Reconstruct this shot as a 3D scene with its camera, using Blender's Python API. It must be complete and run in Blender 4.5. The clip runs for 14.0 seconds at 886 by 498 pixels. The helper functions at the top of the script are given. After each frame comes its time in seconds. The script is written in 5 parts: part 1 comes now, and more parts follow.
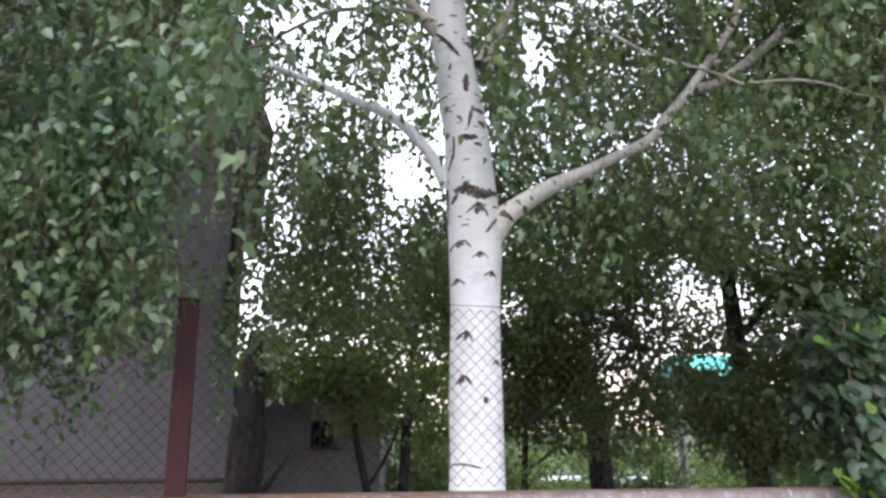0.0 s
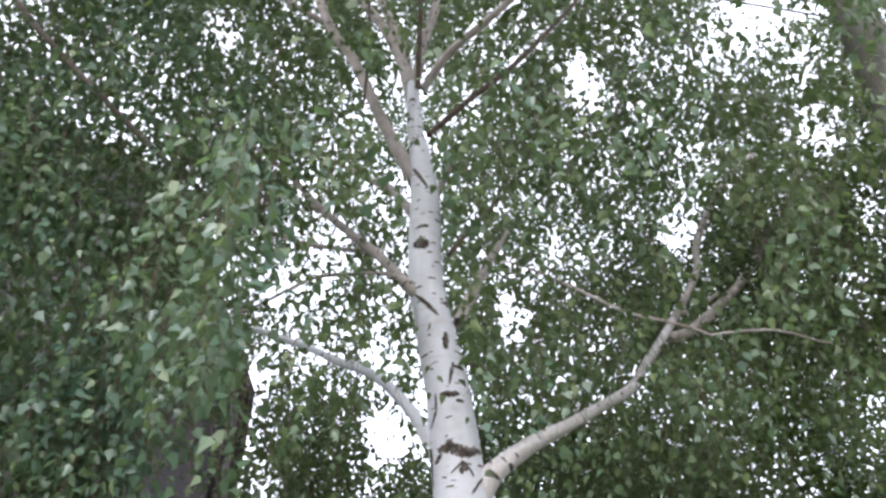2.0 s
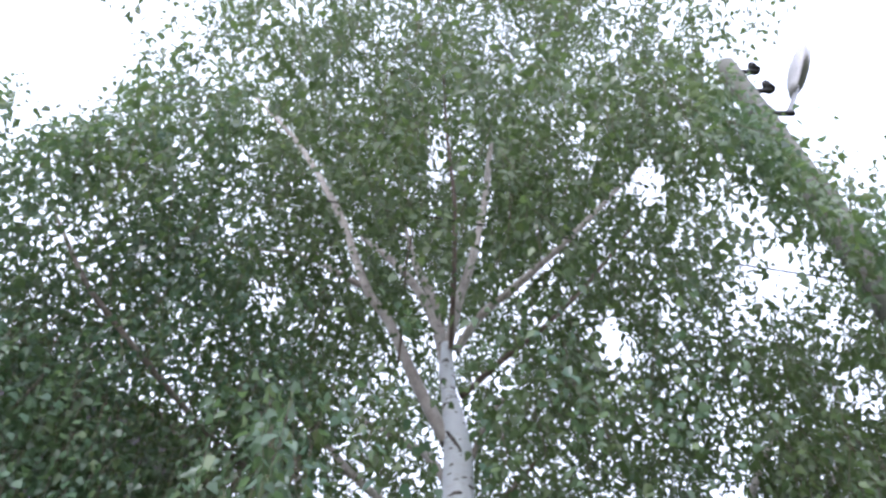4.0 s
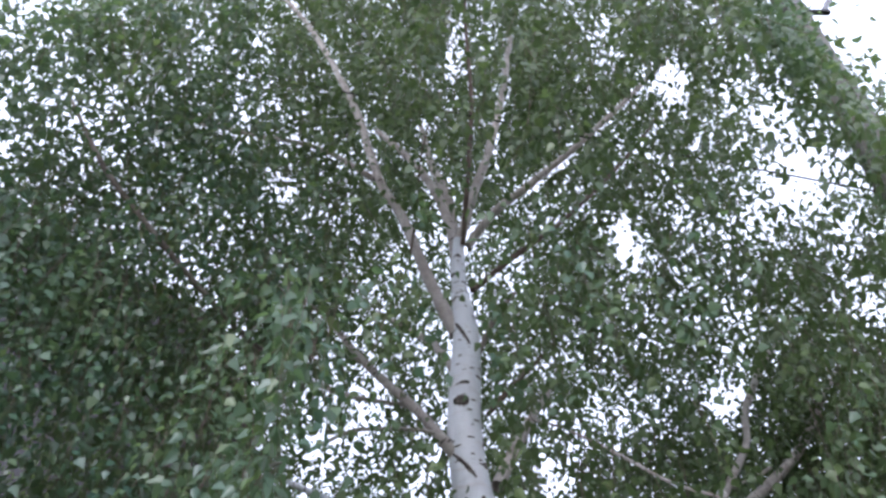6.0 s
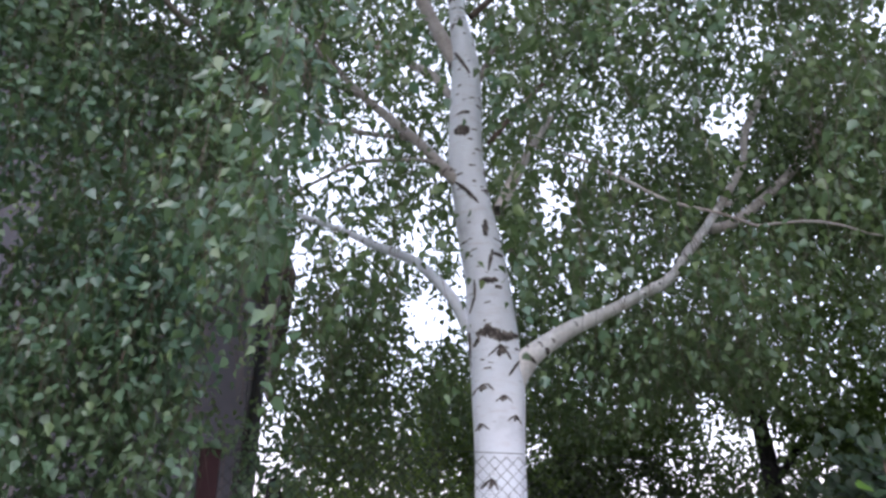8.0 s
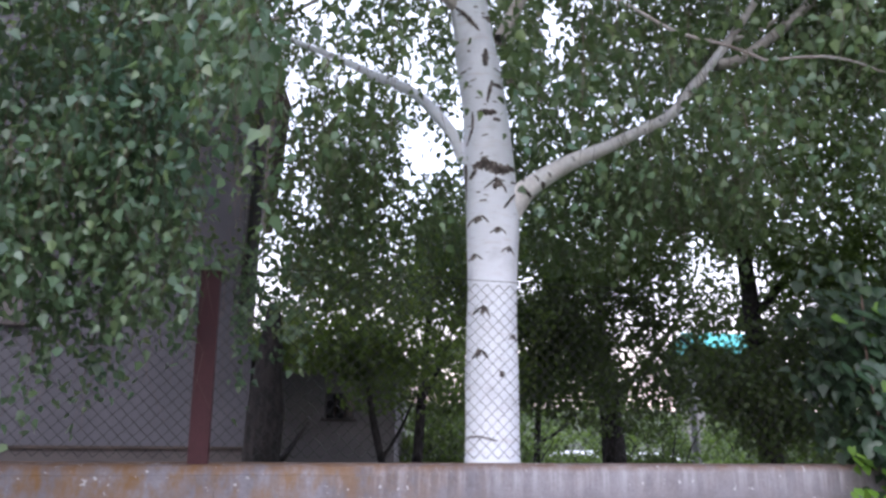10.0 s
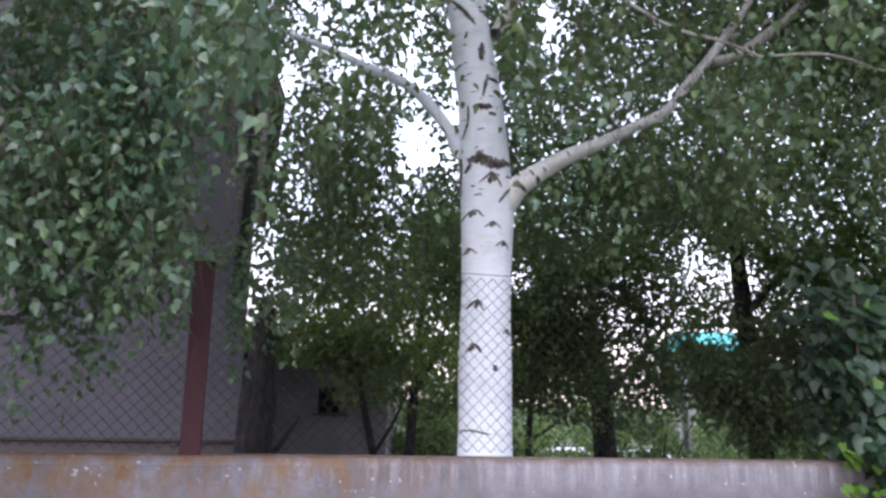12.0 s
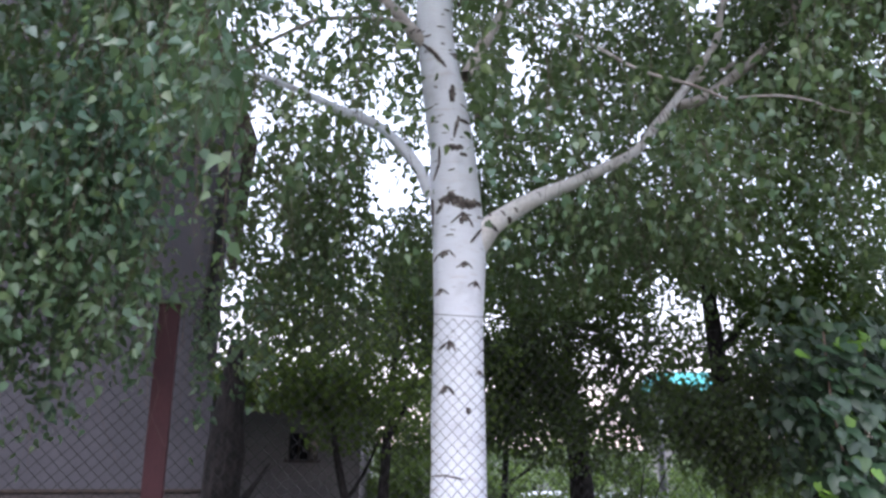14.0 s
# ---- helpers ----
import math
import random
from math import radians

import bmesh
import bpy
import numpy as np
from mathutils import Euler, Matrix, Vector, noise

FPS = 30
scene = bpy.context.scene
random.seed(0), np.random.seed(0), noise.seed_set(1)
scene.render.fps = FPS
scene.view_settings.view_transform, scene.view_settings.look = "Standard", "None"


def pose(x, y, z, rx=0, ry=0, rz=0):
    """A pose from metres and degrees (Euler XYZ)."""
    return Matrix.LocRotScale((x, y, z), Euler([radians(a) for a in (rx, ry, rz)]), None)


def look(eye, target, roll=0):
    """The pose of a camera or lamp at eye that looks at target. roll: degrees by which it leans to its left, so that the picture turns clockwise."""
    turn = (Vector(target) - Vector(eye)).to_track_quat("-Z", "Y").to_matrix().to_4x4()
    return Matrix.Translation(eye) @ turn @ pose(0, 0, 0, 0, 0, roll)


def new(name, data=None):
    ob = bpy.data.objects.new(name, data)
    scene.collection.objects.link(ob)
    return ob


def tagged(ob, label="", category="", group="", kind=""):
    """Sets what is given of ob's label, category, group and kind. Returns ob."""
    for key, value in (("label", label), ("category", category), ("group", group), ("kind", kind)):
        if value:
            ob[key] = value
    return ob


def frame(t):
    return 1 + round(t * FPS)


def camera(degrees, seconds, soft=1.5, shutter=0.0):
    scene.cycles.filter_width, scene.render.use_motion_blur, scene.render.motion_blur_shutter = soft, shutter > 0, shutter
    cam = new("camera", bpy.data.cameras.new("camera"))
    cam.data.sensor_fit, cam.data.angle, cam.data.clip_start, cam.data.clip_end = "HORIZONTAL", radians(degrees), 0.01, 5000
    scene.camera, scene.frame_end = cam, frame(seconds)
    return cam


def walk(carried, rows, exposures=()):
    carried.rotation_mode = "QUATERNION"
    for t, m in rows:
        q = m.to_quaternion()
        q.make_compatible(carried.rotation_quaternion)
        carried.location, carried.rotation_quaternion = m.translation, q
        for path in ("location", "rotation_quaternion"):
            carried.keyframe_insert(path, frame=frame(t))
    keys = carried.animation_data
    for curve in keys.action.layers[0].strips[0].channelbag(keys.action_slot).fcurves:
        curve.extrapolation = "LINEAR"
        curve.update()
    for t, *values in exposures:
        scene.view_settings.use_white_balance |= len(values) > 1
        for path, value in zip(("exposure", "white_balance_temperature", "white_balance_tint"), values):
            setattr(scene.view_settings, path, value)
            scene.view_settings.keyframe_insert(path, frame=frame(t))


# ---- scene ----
cam = camera(61.39, 14.0, soft=2.8)
PATH = [
    (0.0, pose(0.003, 0.015, 1.553, 103.76, -0.34, -0.28)),
    (0.5, pose(0.001, -0.016, 1.566, 108.94, 0.65, -1.57)),
    (1.0, pose(-0.008, -0.016, 1.578, 112.49, 0.76, -2.26)),
    (1.5, pose(-0.002, -0.036, 1.587, 116.85, 0.76, -1.86)),
    (2.0, pose(0.016, -0.060, 1.606, 122.48, 1.95, -0.70)),
    (2.5, pose(-0.005, -0.065, 1.641, 127.29, 2.12, -0.25)),
    (3.0, pose(-0.013, -0.093, 1.631, 132.44, 0.85, 0.14)),
    (3.5, pose(-0.007, -0.104, 1.657, 137.49, 0.24, 0.60)),
    (3.7, pose(-0.010, -0.104, 1.654, 139.57, 0.47, 0.90)),
    (4.75, pose(-0.024, -0.121, 1.645, 143.35, -0.26, 0.57)),
    (5.8, pose(-0.038, -0.098, 1.615, 136.73, -0.98, 0.24)),
    (6.0, pose(-0.041, -0.090, 1.632, 133.99, -1.50, 0.05)),
    (6.5, pose(-0.029, -0.089, 1.612, 127.47, -0.77, 1.15)),
    (7.0, pose(-0.028, -0.071, 1.605, 121.95, -0.68, 1.83)),
    (7.5, pose(-0.022, -0.055, 1.595, 118.31, -0.64, 0.88)),
    (8.0, pose(-0.020, -0.033, 1.582, 114.23, -0.04, 1.30)),
    (8.5, pose(-0.014, -0.018, 1.572, 110.62, -0.29, 1.24)),
    (9.0, pose(-0.016, -0.006, 1.574, 108.36, -0.55, 1.16)),
    (9.2, pose(-0.019, -0.008, 1.568, 107.06, -0.89, 1.01)),
    (10.25, pose(-0.025, -0.011, 1.541, 100.65, -1.13, 0.57)),
    (11.3, pose(-0.032, -0.014, 1.514, 99.44, -1.36, 0.13)),
    (11.5, pose(-0.033, -0.008, 1.520, 99.74, -1.26, 0.14)),
    (12.0, pose(-0.032, -0.003, 1.527, 101.61, -1.54, -0.01)),
    (12.5, pose(-0.035, -0.018, 1.532, 104.73, -1.46, -1.02)),
    (13.0, pose(-0.027, -0.002, 1.527, 104.66, -0.63, -1.08)),
    (13.5, pose(-0.018, 0.016, 1.528, 104.67, -0.42, -2.14)),
    (14.0, pose(-0.011, 0.034, 1.527, 104.87, -0.76, -1.81)),
]
walk(cam, PATH, ((0.0, 0.31, 6650, 10), (1.0, 0.36, 6700, 10), (2.0, 0.41, 6550, 11), (3.0, 0.29, 6280, 12), (3.7, 0.27, 6050, 12), (5.8, 0.03, 6000, 13), (7.3, -0.04, 6050, 14), (9.2, 0.07, 6100, 14), (11.4, 0.08, 6100, 13), (14.0, 0.12, 6050, 13)))

# ---- world and light ----
world = bpy.data.worlds.new("dusk_sky")
scene.world = world
world.use_nodes = True
wn, wl = world.node_tree.nodes, world.node_tree.links
wn.clear()
sky = wn.new("ShaderNodeTexSky")
sky.sky_type = "NISHITA"
sky.sun_disc = False
sky.sun_elevation = radians(42)
sky.sun_rotation = radians(200)
sky.dust_density, sky.air_density, sky.ozone_density = 3.0, 1.0, 1.0
sky_bg = wn.new("ShaderNodeBackground")
sky_bg.inputs["Strength"].default_value = 0.1
wl.new(sky.outputs[0], sky_bg.inputs["Color"])
# thin high cloud veils the whole sky, warmer towards the horizon
coord = wn.new("ShaderNodeTexCoord")
sep = wn.new("ShaderNodeSeparateXYZ")
wl.new(coord.outputs["Generated"], sep.inputs[0])
veil = wn.new("ShaderNodeValToRGB")
veil.color_ramp.elements[0].position, veil.color_ramp.elements[0].color = 0.0, (1.05, 0.82, 0.78, 1)
veil.color_ramp.elements[1].position, veil.color_ramp.elements[1].color = 0.24, (0.90, 0.92, 1.07, 1)
wl.new(sep.outputs["Z"], veil.inputs[0])
veil_bg = wn.new("ShaderNodeBackground")
veil_bg.inputs["Strength"].default_value = 2.2
wl.new(veil.outputs[0], veil_bg.inputs["Color"])
both = wn.new("ShaderNodeAddShader")
wl.new(sky_bg.outputs[0], both.inputs[0])
wl.new(veil_bg.outputs[0], both.inputs[1])
wout = wn.new("ShaderNodeOutputWorld")
wl.new(both.outputs[0], wout.inputs["Surface"])

sun_data = bpy.data.lights.new("sun", "SUN")
sun_data.energy, sun_data.angle, sun_data.color = 1.3, radians(14), (0.94, 0.95, 1.0)
sun = new("sun", sun_data)
sun.matrix_world = look((-5.4, -14.9, 15.9), (0, 0, 1.6))


# ---- materials ----
def material(name):
    m = bpy.data.materials.new(name)
    m.use_nodes = True
    n, l = m.node_tree.nodes, m.node_tree.links
    return m, n, l, n["Principled BSDF"]


def mapped(n, l, scale, kind="Object"):
    tc, mp = n.new("ShaderNodeTexCoord"), n.new("ShaderNodeMapping")
    mp.inputs["Scale"].default_value = scale
    l.new(tc.outputs[kind], mp.inputs[0])
    return mp.outputs[0]


def noise_tex(n, l, vec, scale, detail=4.0, rough=0.55):
    t = n.new("ShaderNodeTexNoise")
    t.inputs["Scale"].default_value, t.inputs["Detail"].default_value, t.inputs["Roughness"].default_value = scale, detail, rough
    l.new(vec, t.inputs["Vector"])
    return t.outputs["Fac"]


def ramp(n, l, fac, *stops):
    r = n.new("ShaderNodeValToRGB")
    el = r.color_ramp.elements
    while len(el) < len(stops):
        el.new(0.5)
    for e, (p, c) in zip(el, stops):
        e.position, e.color = p, (*c, 1)
    l.new(fac, r.inputs[0])
    return r.outputs[0]


def mix(n, l, fac, a, b, blend="MIX"):
    m = n.new("ShaderNodeMix")
    m.data_type, m.blend_type = "RGBA", blend
    for k, v in ((0, fac), (6, a), (7, b)):
        if isinstance(v, (int, float)):
            m.inputs[k].default_value = v
        elif isinstance(v, tuple):
            m.inputs[k].default_value = (*v, 1)
        else:
            l.new(v, m.inputs[k])
    return m.outputs[2]


def bump(n, l, bsdf, height, strength, distance=0.01):
    b = n.new("ShaderNodeBump")
    b.inputs["Strength"].default_value, b.inputs["Distance"].default_value = strength, distance
    l.new(height, b.inputs["Height"])
    l.new(b.outputs[0], bsdf.inputs["Normal"])


def leaf_material(name, dark, mid, light, through_colour, rough=0.42, thin=0.36, gloss=0.5, single=False):
    m, n, l, p = material(name)
    pick = n.new("ShaderNodeObjectInfo").outputs["Random"] if single else n.new("ShaderNodeNewGeometry").outputs["Random Per Island"]
    col = ramp(n, l, pick, (0.0, dark), (0.35, mid), (0.8, mid), (1.0, light))
    vec = mapped(n, l, (1, 1, 1))
    patch = noise_tex(n, l, vec, 1.3, 2)
    col = mix(n, l, ramp(n, l, patch, (0.35, (0, 0, 0)), (0.7, (0.6, 0.6, 0.6))), col, light)
    l.new(col, p.inputs["Base Color"])
    p.inputs["Roughness"].default_value = rough
    p.inputs["Specular IOR Level"].default_value = gloss
    tr, mx = n.new("ShaderNodeBsdfTranslucent"), n.new("ShaderNodeMixShader")
    l.new(mix(n, l, 0.5, col, through_colour), tr.inputs["Color"])
    mx.inputs[0].default_value = thin
    l.new(p.outputs[0], mx.inputs[1])
    l.new(tr.outputs[0], mx.inputs[2])
    l.new(mx.outputs[0], n["Material Output"].inputs["Surface"])
    return m


def rough_material(name, stops, scale, rough=0.85, relief=0.4, stretch=(1, 1, 1), fine=60.0, dist=0.01, metal=0.0):
    """A matt surface with broad blotches and fine grain."""
    m, n, l, p = material(name)
    vec = mapped(n, l, stretch)
    broad = noise_tex(n, l, vec, scale, 6, 0.6)
    col = ramp(n, l, broad, *stops)
    grain = noise_tex(n, l, vec, fine, 4, 0.6)
    col = mix(n, l, 0.35, col, ramp(n, l, grain, (0.3, (0.35, 0.35, 0.35)), (0.7, (1, 1, 1))), "MULTIPLY")
    l.new(col, p.inputs["Base Color"])
    p.inputs["Roughness"].default_value, p.inputs["Metallic"].default_value = rough, metal
    both_h = n.new("ShaderNodeMath")
    both_h.operation = "ADD"
    l.new(broad, both_h.inputs[0])
    l.new(grain, both_h.inputs[1])
    bump(n, l, p, both_h.outputs[0], relief, dist)
    return m


def birch_bark():
    m, n, l, p = material("birch_bark")
    vec = mapped(n, l, (1, 1, 1))
    broad = noise_tex(n, l, vec, 4.0, 5)
    col = ramp(n, l, broad, (0.25, (0.62, 0.64, 0.69)), (0.42, (0.82, 0.84, 0.91)), (0.66, (0.87, 0.90, 0.97)))
    # pinkish and grey peeling, in bands round the stem
    bands = noise_tex(n, l, mapped(n, l, (2.0, 2.0, 14.0)), 2.2, 6, 0.65)
    col = mix(n, l, ramp(n, l, bands, (0.56, (0, 0, 0)), (0.75, (0.55, 0.55, 0.55))), col, (0.50, 0.40, 0.36))
    # short dark lenticels
    lent = noise_tex(n, l, mapped(n, l, (7.0, 7.0, 75.0)), 2.0, 3, 0.5)
    col = mix(n, l, ramp(n, l, lent, (0.64, (0, 0, 0)), (0.72, (0.5, 0.5, 0.5))), col, (0.22, 0.19, 0.18))
    l.new(col, p.inputs["Base Color"])
    p.inputs["Roughness"].default_value = 0.6
    bump(n, l, p, bands, 0.35, 0.01)
    return m


BIRCH = birch_bark()
LIMB = rough_material("limb_bark", ((0.3, (0.24, 0.185, 0.16)), (0.5, (0.50, 0.44, 0.42)), (0.7, (0.66, 0.62, 0.61))), 6.0, 0.7, 0.5, (1, 1, 1.4), 45.0)
PALE_LIMB = rough_material("pale_limb_bark", ((0.3, (0.36, 0.31, 0.285)), (0.5, (0.53, 0.475, 0.445)), (0.7, (0.66, 0.615, 0.59))), 5.0, 0.7, 0.4, (1, 1, 1.2), 40.0)
CREAM_BARK = rough_material("cream_birch_bark", ((0.28, (0.68, 0.62, 0.60)), (0.44, (0.86, 0.82, 0.81)), (0.66, (0.92, 0.90, 0.90))), 4.0, 0.62, 0.35, (1, 1, 1), 30.0)
TWIG = rough_material("twig_bark", ((0.3, (0.07, 0.045, 0.035)), (0.7, (0.20, 0.14, 0.11))), 9.0, 0.75, 0.4)
PALE_TWIG = rough_material("pale_twig_bark", ((0.3, (0.16, 0.12, 0.10)), (0.7, (0.42, 0.37, 0.34))), 9.0, 0.7, 0.4)
SCAR = rough_material("bark_scar", ((0.3, (0.035, 0.028, 0.026)), (0.5, (0.115, 0.095, 0.088)), (0.68, (0.36, 0.32, 0.30))), 22.0, 0.9, 0.9, (1, 1, 1), 90.0)
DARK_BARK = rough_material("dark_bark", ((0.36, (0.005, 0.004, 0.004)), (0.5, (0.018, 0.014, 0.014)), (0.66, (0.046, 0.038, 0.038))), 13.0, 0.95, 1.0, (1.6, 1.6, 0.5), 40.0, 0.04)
BIRCH_LEAF = leaf_material("birch_leaf", (0.022, 0.046, 0.022), (0.062, 0.106, 0.056), (0.165, 0.222, 0.092), (0.228, 0.330, 0.085), 0.34, 0.38, 0.5)
# bluer than the crown's leaves: the sky's sheen is tinted into the colour
NEAR_LEAF = leaf_material("hanging_birch_leaf", (0.028, 0.068, 0.049), (0.069, 0.132, 0.090), (0.165, 0.226, 0.102), (0.260, 0.400, 0.115), 0.36, 0.36, 0.6)
BACK_LEAF = leaf_material("garden_tree_leaf", (0.024, 0.044, 0.016), (0.048, 0.083, 0.030), (0.105, 0.152, 0.042), (0.210, 0.325, 0.048), 0.45)
GARDEN_LEAF = leaf_material("light_garden_leaf", (0.046, 0.080, 0.026), (0.108, 0.168, 0.052), (0.20, 0.27, 0.066), (0.34, 0.50, 0.08), 0.40, 0.52)
BUSH_LEAF = leaf_material("bush_leaf", (0.045, 0.078, 0.024), (0.092, 0.145, 0.045), (0.17, 0.25, 0.06), (0.28, 0.42, 0.07), 0.42, 0.4)
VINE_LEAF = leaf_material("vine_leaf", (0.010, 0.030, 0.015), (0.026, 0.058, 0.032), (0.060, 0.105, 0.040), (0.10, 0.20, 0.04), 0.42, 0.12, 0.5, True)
# darker copy of the vine leaf, with the inner shade put into its colour
SHADED_VINE_LEAF = leaf_material("shaded_vine_leaf", (0.008, 0.022, 0.011), (0.018, 0.042, 0.021), (0.034, 0.064, 0.028), (0.10, 0.20, 0.04), 0.5, 0.12)
YOUNG_LEAF = leaf_material("young_vine_leaf", (0.10, 0.21, 0.03), (0.14, 0.28, 0.04), (0.2, 0.34, 0.06), (0.32, 0.5, 0.06), 0.42, 0.35, 0.5, True)
RENDER = rough_material("house_render", ((0.25, (0.068, 0.066, 0.080)), (0.55, (0.090, 0.087, 0.103)), (0.8, (0.108, 0.104, 0.121))), 1.6, 0.92, 0.35, (1, 1, 1), 70.0, 0.006)
PLINTH = rough_material("plinth_render", ((0.3, (0.075, 0.062, 0.064)), (0.7, (0.10, 0.085, 0.084))), 3.0, 0.92, 0.4)
SHED = rough_material("shed_render", ((0.3, (0.25, 0.23, 0.25)), (0.6, (0.33, 0.31, 0.33)), (0.8, (0.38, 0.36, 0.375))), 2.0, 0.95, 0.4)
DARK_WOOD = rough_material("dark_wood", ((0.3, (0.035, 0.025, 0.02)), (0.7, (0.08, 0.055, 0.045))), 5.0, 0.8, 0.4, (1, 1, 6))
ROOF = rough_material("roof_sheet", ((0.3, (0.06, 0.045, 0.04)), (0.7, (0.11, 0.08, 0.07))), 3.0, 0.8, 0.3)
RED_PAINT = rough_material("dark_red_paint", ((0.3, (0.040, 0.009, 0.013)), (0.6, (0.058, 0.013, 0.018)), (0.8, (0.075, 0.025, 0.028))), 7.0, 0.75, 0.25, (1, 1, 0.5), 80.0, 0.004)
WIRE = rough_material("fence_wire", ((0.3, (0.014, 0.014, 0.016)), (0.7, (0.034, 0.032, 0.035))), 20.0, 0.6, 0.2, metal=0.5)
CABLE = rough_material("black_cable", ((0.3, (0.010, 0.010, 0.011)), (0.7, (0.02, 0.02, 0.022))), 8.0, 0.6, 0.1)
POLE = rough_material("pole_concrete", ((0.3, (0.14, 0.14, 0.125)), (0.6, (0.21, 0.21, 0.185)), (0.8, (0.26, 0.26, 0.23))), 2.5, 0.9, 0.4, (1, 1, 0.4))
LAMP_PAINT = rough_material("lamp_paint", ((0.3, (0.40, 0.39, 0.41)), (0.7, (0.52, 0.51, 0.53))), 5.0, 0.55, 0.15)
STEEL = rough_material("grey_steel", ((0.3, (0.14, 0.14, 0.15)), (0.7, (0.24, 0.24, 0.25))), 6.0, 0.5, 0.15, metal=0.3)
GROUND = rough_material("grass_and_earth", ((0.3, (0.022, 0.032, 0.012)), (0.55, (0.04, 0.055, 0.02)), (0.75, (0.06, 0.052, 0.036))), 0.8, 0.95, 0.6, (1, 1, 1), 12.0, 0.05)
TURQUOISE = rough_material("turquoise_sheet", ((0.3, (0.05, 0.36, 0.34)), (0.7, (0.08, 0.48, 0.45))), 0.6, 0.6, 0.1)
FAR_WALL = rough_material("far_wall_plaster", ((0.3, (0.20, 0.19, 0.18)), (0.7, (0.28, 0.27, 0.26))), 1.0, 0.9, 0.2)
PALE_CAR = rough_material("pale_car_paint", ((0.3, (0.58, 0.60, 0.63)), (0.7, (0.66, 0.68, 0.70))), 2.0, 0.3, 0.0)
TAIL_RED = rough_material("tail_light_red", ((0.3, (0.55, 0.06, 0.03)), (0.7, (0.68, 0.10, 0.05))), 4.0, 0.3, 0.0)
TYRE = rough_material("tyre_rubber", ((0.3, (0.015, 0.015, 0.015)), (0.7, (0.03, 0.03, 0.03))), 9.0, 0.9, 0.2)
FRAME_PAINT = rough_material("window_frame_paint", ((0.3, (0.07, 0.06, 0.065)), (0.7, (0.12, 0.105, 0.11))), 5.0, 0.6, 0.2)


def glass_material():
    m, n, l, p = material("dark_window_glass")
    vec = mapped(n, l, (1, 1, 1))
    l.new(ramp(n, l, noise_tex(n, l, vec, 2.0), (0.3, (0.010, 0.010, 0.012)), (0.7, (0.02, 0.02, 0.024))), p.inputs["Base Color"])
    p.inputs["Roughness"].default_value = 0.08
    return m


GLASS = glass_material()


def concrete():
    """Old cast wall: orange rust below the coping, pale lime runs, grey body."""
    m, n, l, p = material("stained_concrete")
    vec = mapped(n, l, (1, 1, 1))
    broad = noise_tex(n, l, vec, 2.2, 6, 0.6)
    col = ramp(n, l, broad, (0.30, (0.150, 0.136, 0.152)), (0.5, (0.228, 0.210, 0.236)), (0.70, (0.325, 0.306, 0.336)))
    grain = noise_tex(n, l, vec, 70, 3)
    col = mix(n, l, 0.4, col, ramp(n, l, grain, (0.3, (0.5, 0.5, 0.5)), (0.7, (1, 1, 1))), "MULTIPLY")
    tc, sp = n.new("ShaderNodeTexCoord"), n.new("ShaderNodeSeparateXYZ")
    l.new(tc.outputs["Object"], sp.inputs[0])
    runs = noise_tex(n, l, mapped(n, l, (19, 19, 1.1)), 1.0, 6, 0.7)

    def band(low, high):
        r = n.new("ShaderNodeMapRange")
        r.inputs[1].default_value, r.inputs[2].default_value = low, high
        l.new(sp.outputs["Z"], r.inputs[0])
        return r.outputs[0]

    def times(a, b):
        k = n.new("ShaderNodeMath")
        k.operation = "MULTIPLY"
        l.new(a, k.inputs[0])
        l.new(b, k.inputs[1])
        return k.outputs[0]

    side = n.new("ShaderNodeMapRange")
    side.inputs[1].default_value, side.inputs[2].default_value, side.inputs[3].default_value, side.inputs[4].default_value = -1.0, 0.35, 1.0, 0.10
    l.new(sp.outputs["X"], side.inputs[0])
    east = n.new("ShaderNodeMapRange")
    east.inputs[1].default_value, east.inputs[2].default_value, east.inputs[3].default_value, east.inputs[4].default_value = -1.3, -0.5, 0.15, 1.0
    l.new(sp.outputs["X"], east.inputs[0])
    # lime runs start a little under the top and fade soon
    lime = times(times(ramp(n, l, runs, (0.47, (0, 0, 0)), (0.62, (0.8, 0.8, 0.8))), band(1.07, 1.18)), east.outputs[0])
    col = mix(n, l, lime, col, (0.40, 0.385, 0.42))
    # rust, heaviest at the western end of the wall
    rust_n = noise_tex(n, l, mapped(n, l, (6.0, 6.0, 3.0)), 1.3, 7, 0.7)
    rust = times(times(ramp(n, l, rust_n, (0.41, (0, 0, 0)), (0.60, (0.9, 0.9, 0.9))), band(0.88, 1.16)), side.outputs[0])
    col = mix(n, l, rust, col, (0.23, 0.125, 0.045))
    edge = times(ramp(n, l, rust_n, (0.25, (0.15, 0.15, 0.15)), (0.58, (0.8, 0.8, 0.8))), band(1.215, 1.25))
    col = mix(n, l, edge, col, (0.17, 0.088, 0.045))
    # chips of bare lime
    chips = times(noise_tex(n, l, vec, 34, 3, 0.5), ramp(n, l, noise_tex(n, l, mapped(n, l, (1.5, 1.5, 16)), 1.0, 3), (0.42, (0.8, 0.8, 0.8)), (0.58, (1, 1, 1))))
    col = mix(n, l, ramp(n, l, chips, (0.64, (0, 0, 0)), (0.68, (0.9, 0.9, 0.9))), col, (0.58, 0.56, 0.58))
    l.new(col, p.inputs["Base Color"])
    p.inputs["Roughness"].default_value = 0.9
    pits = noise_tex(n, l, vec, 16, 8, 0.75)
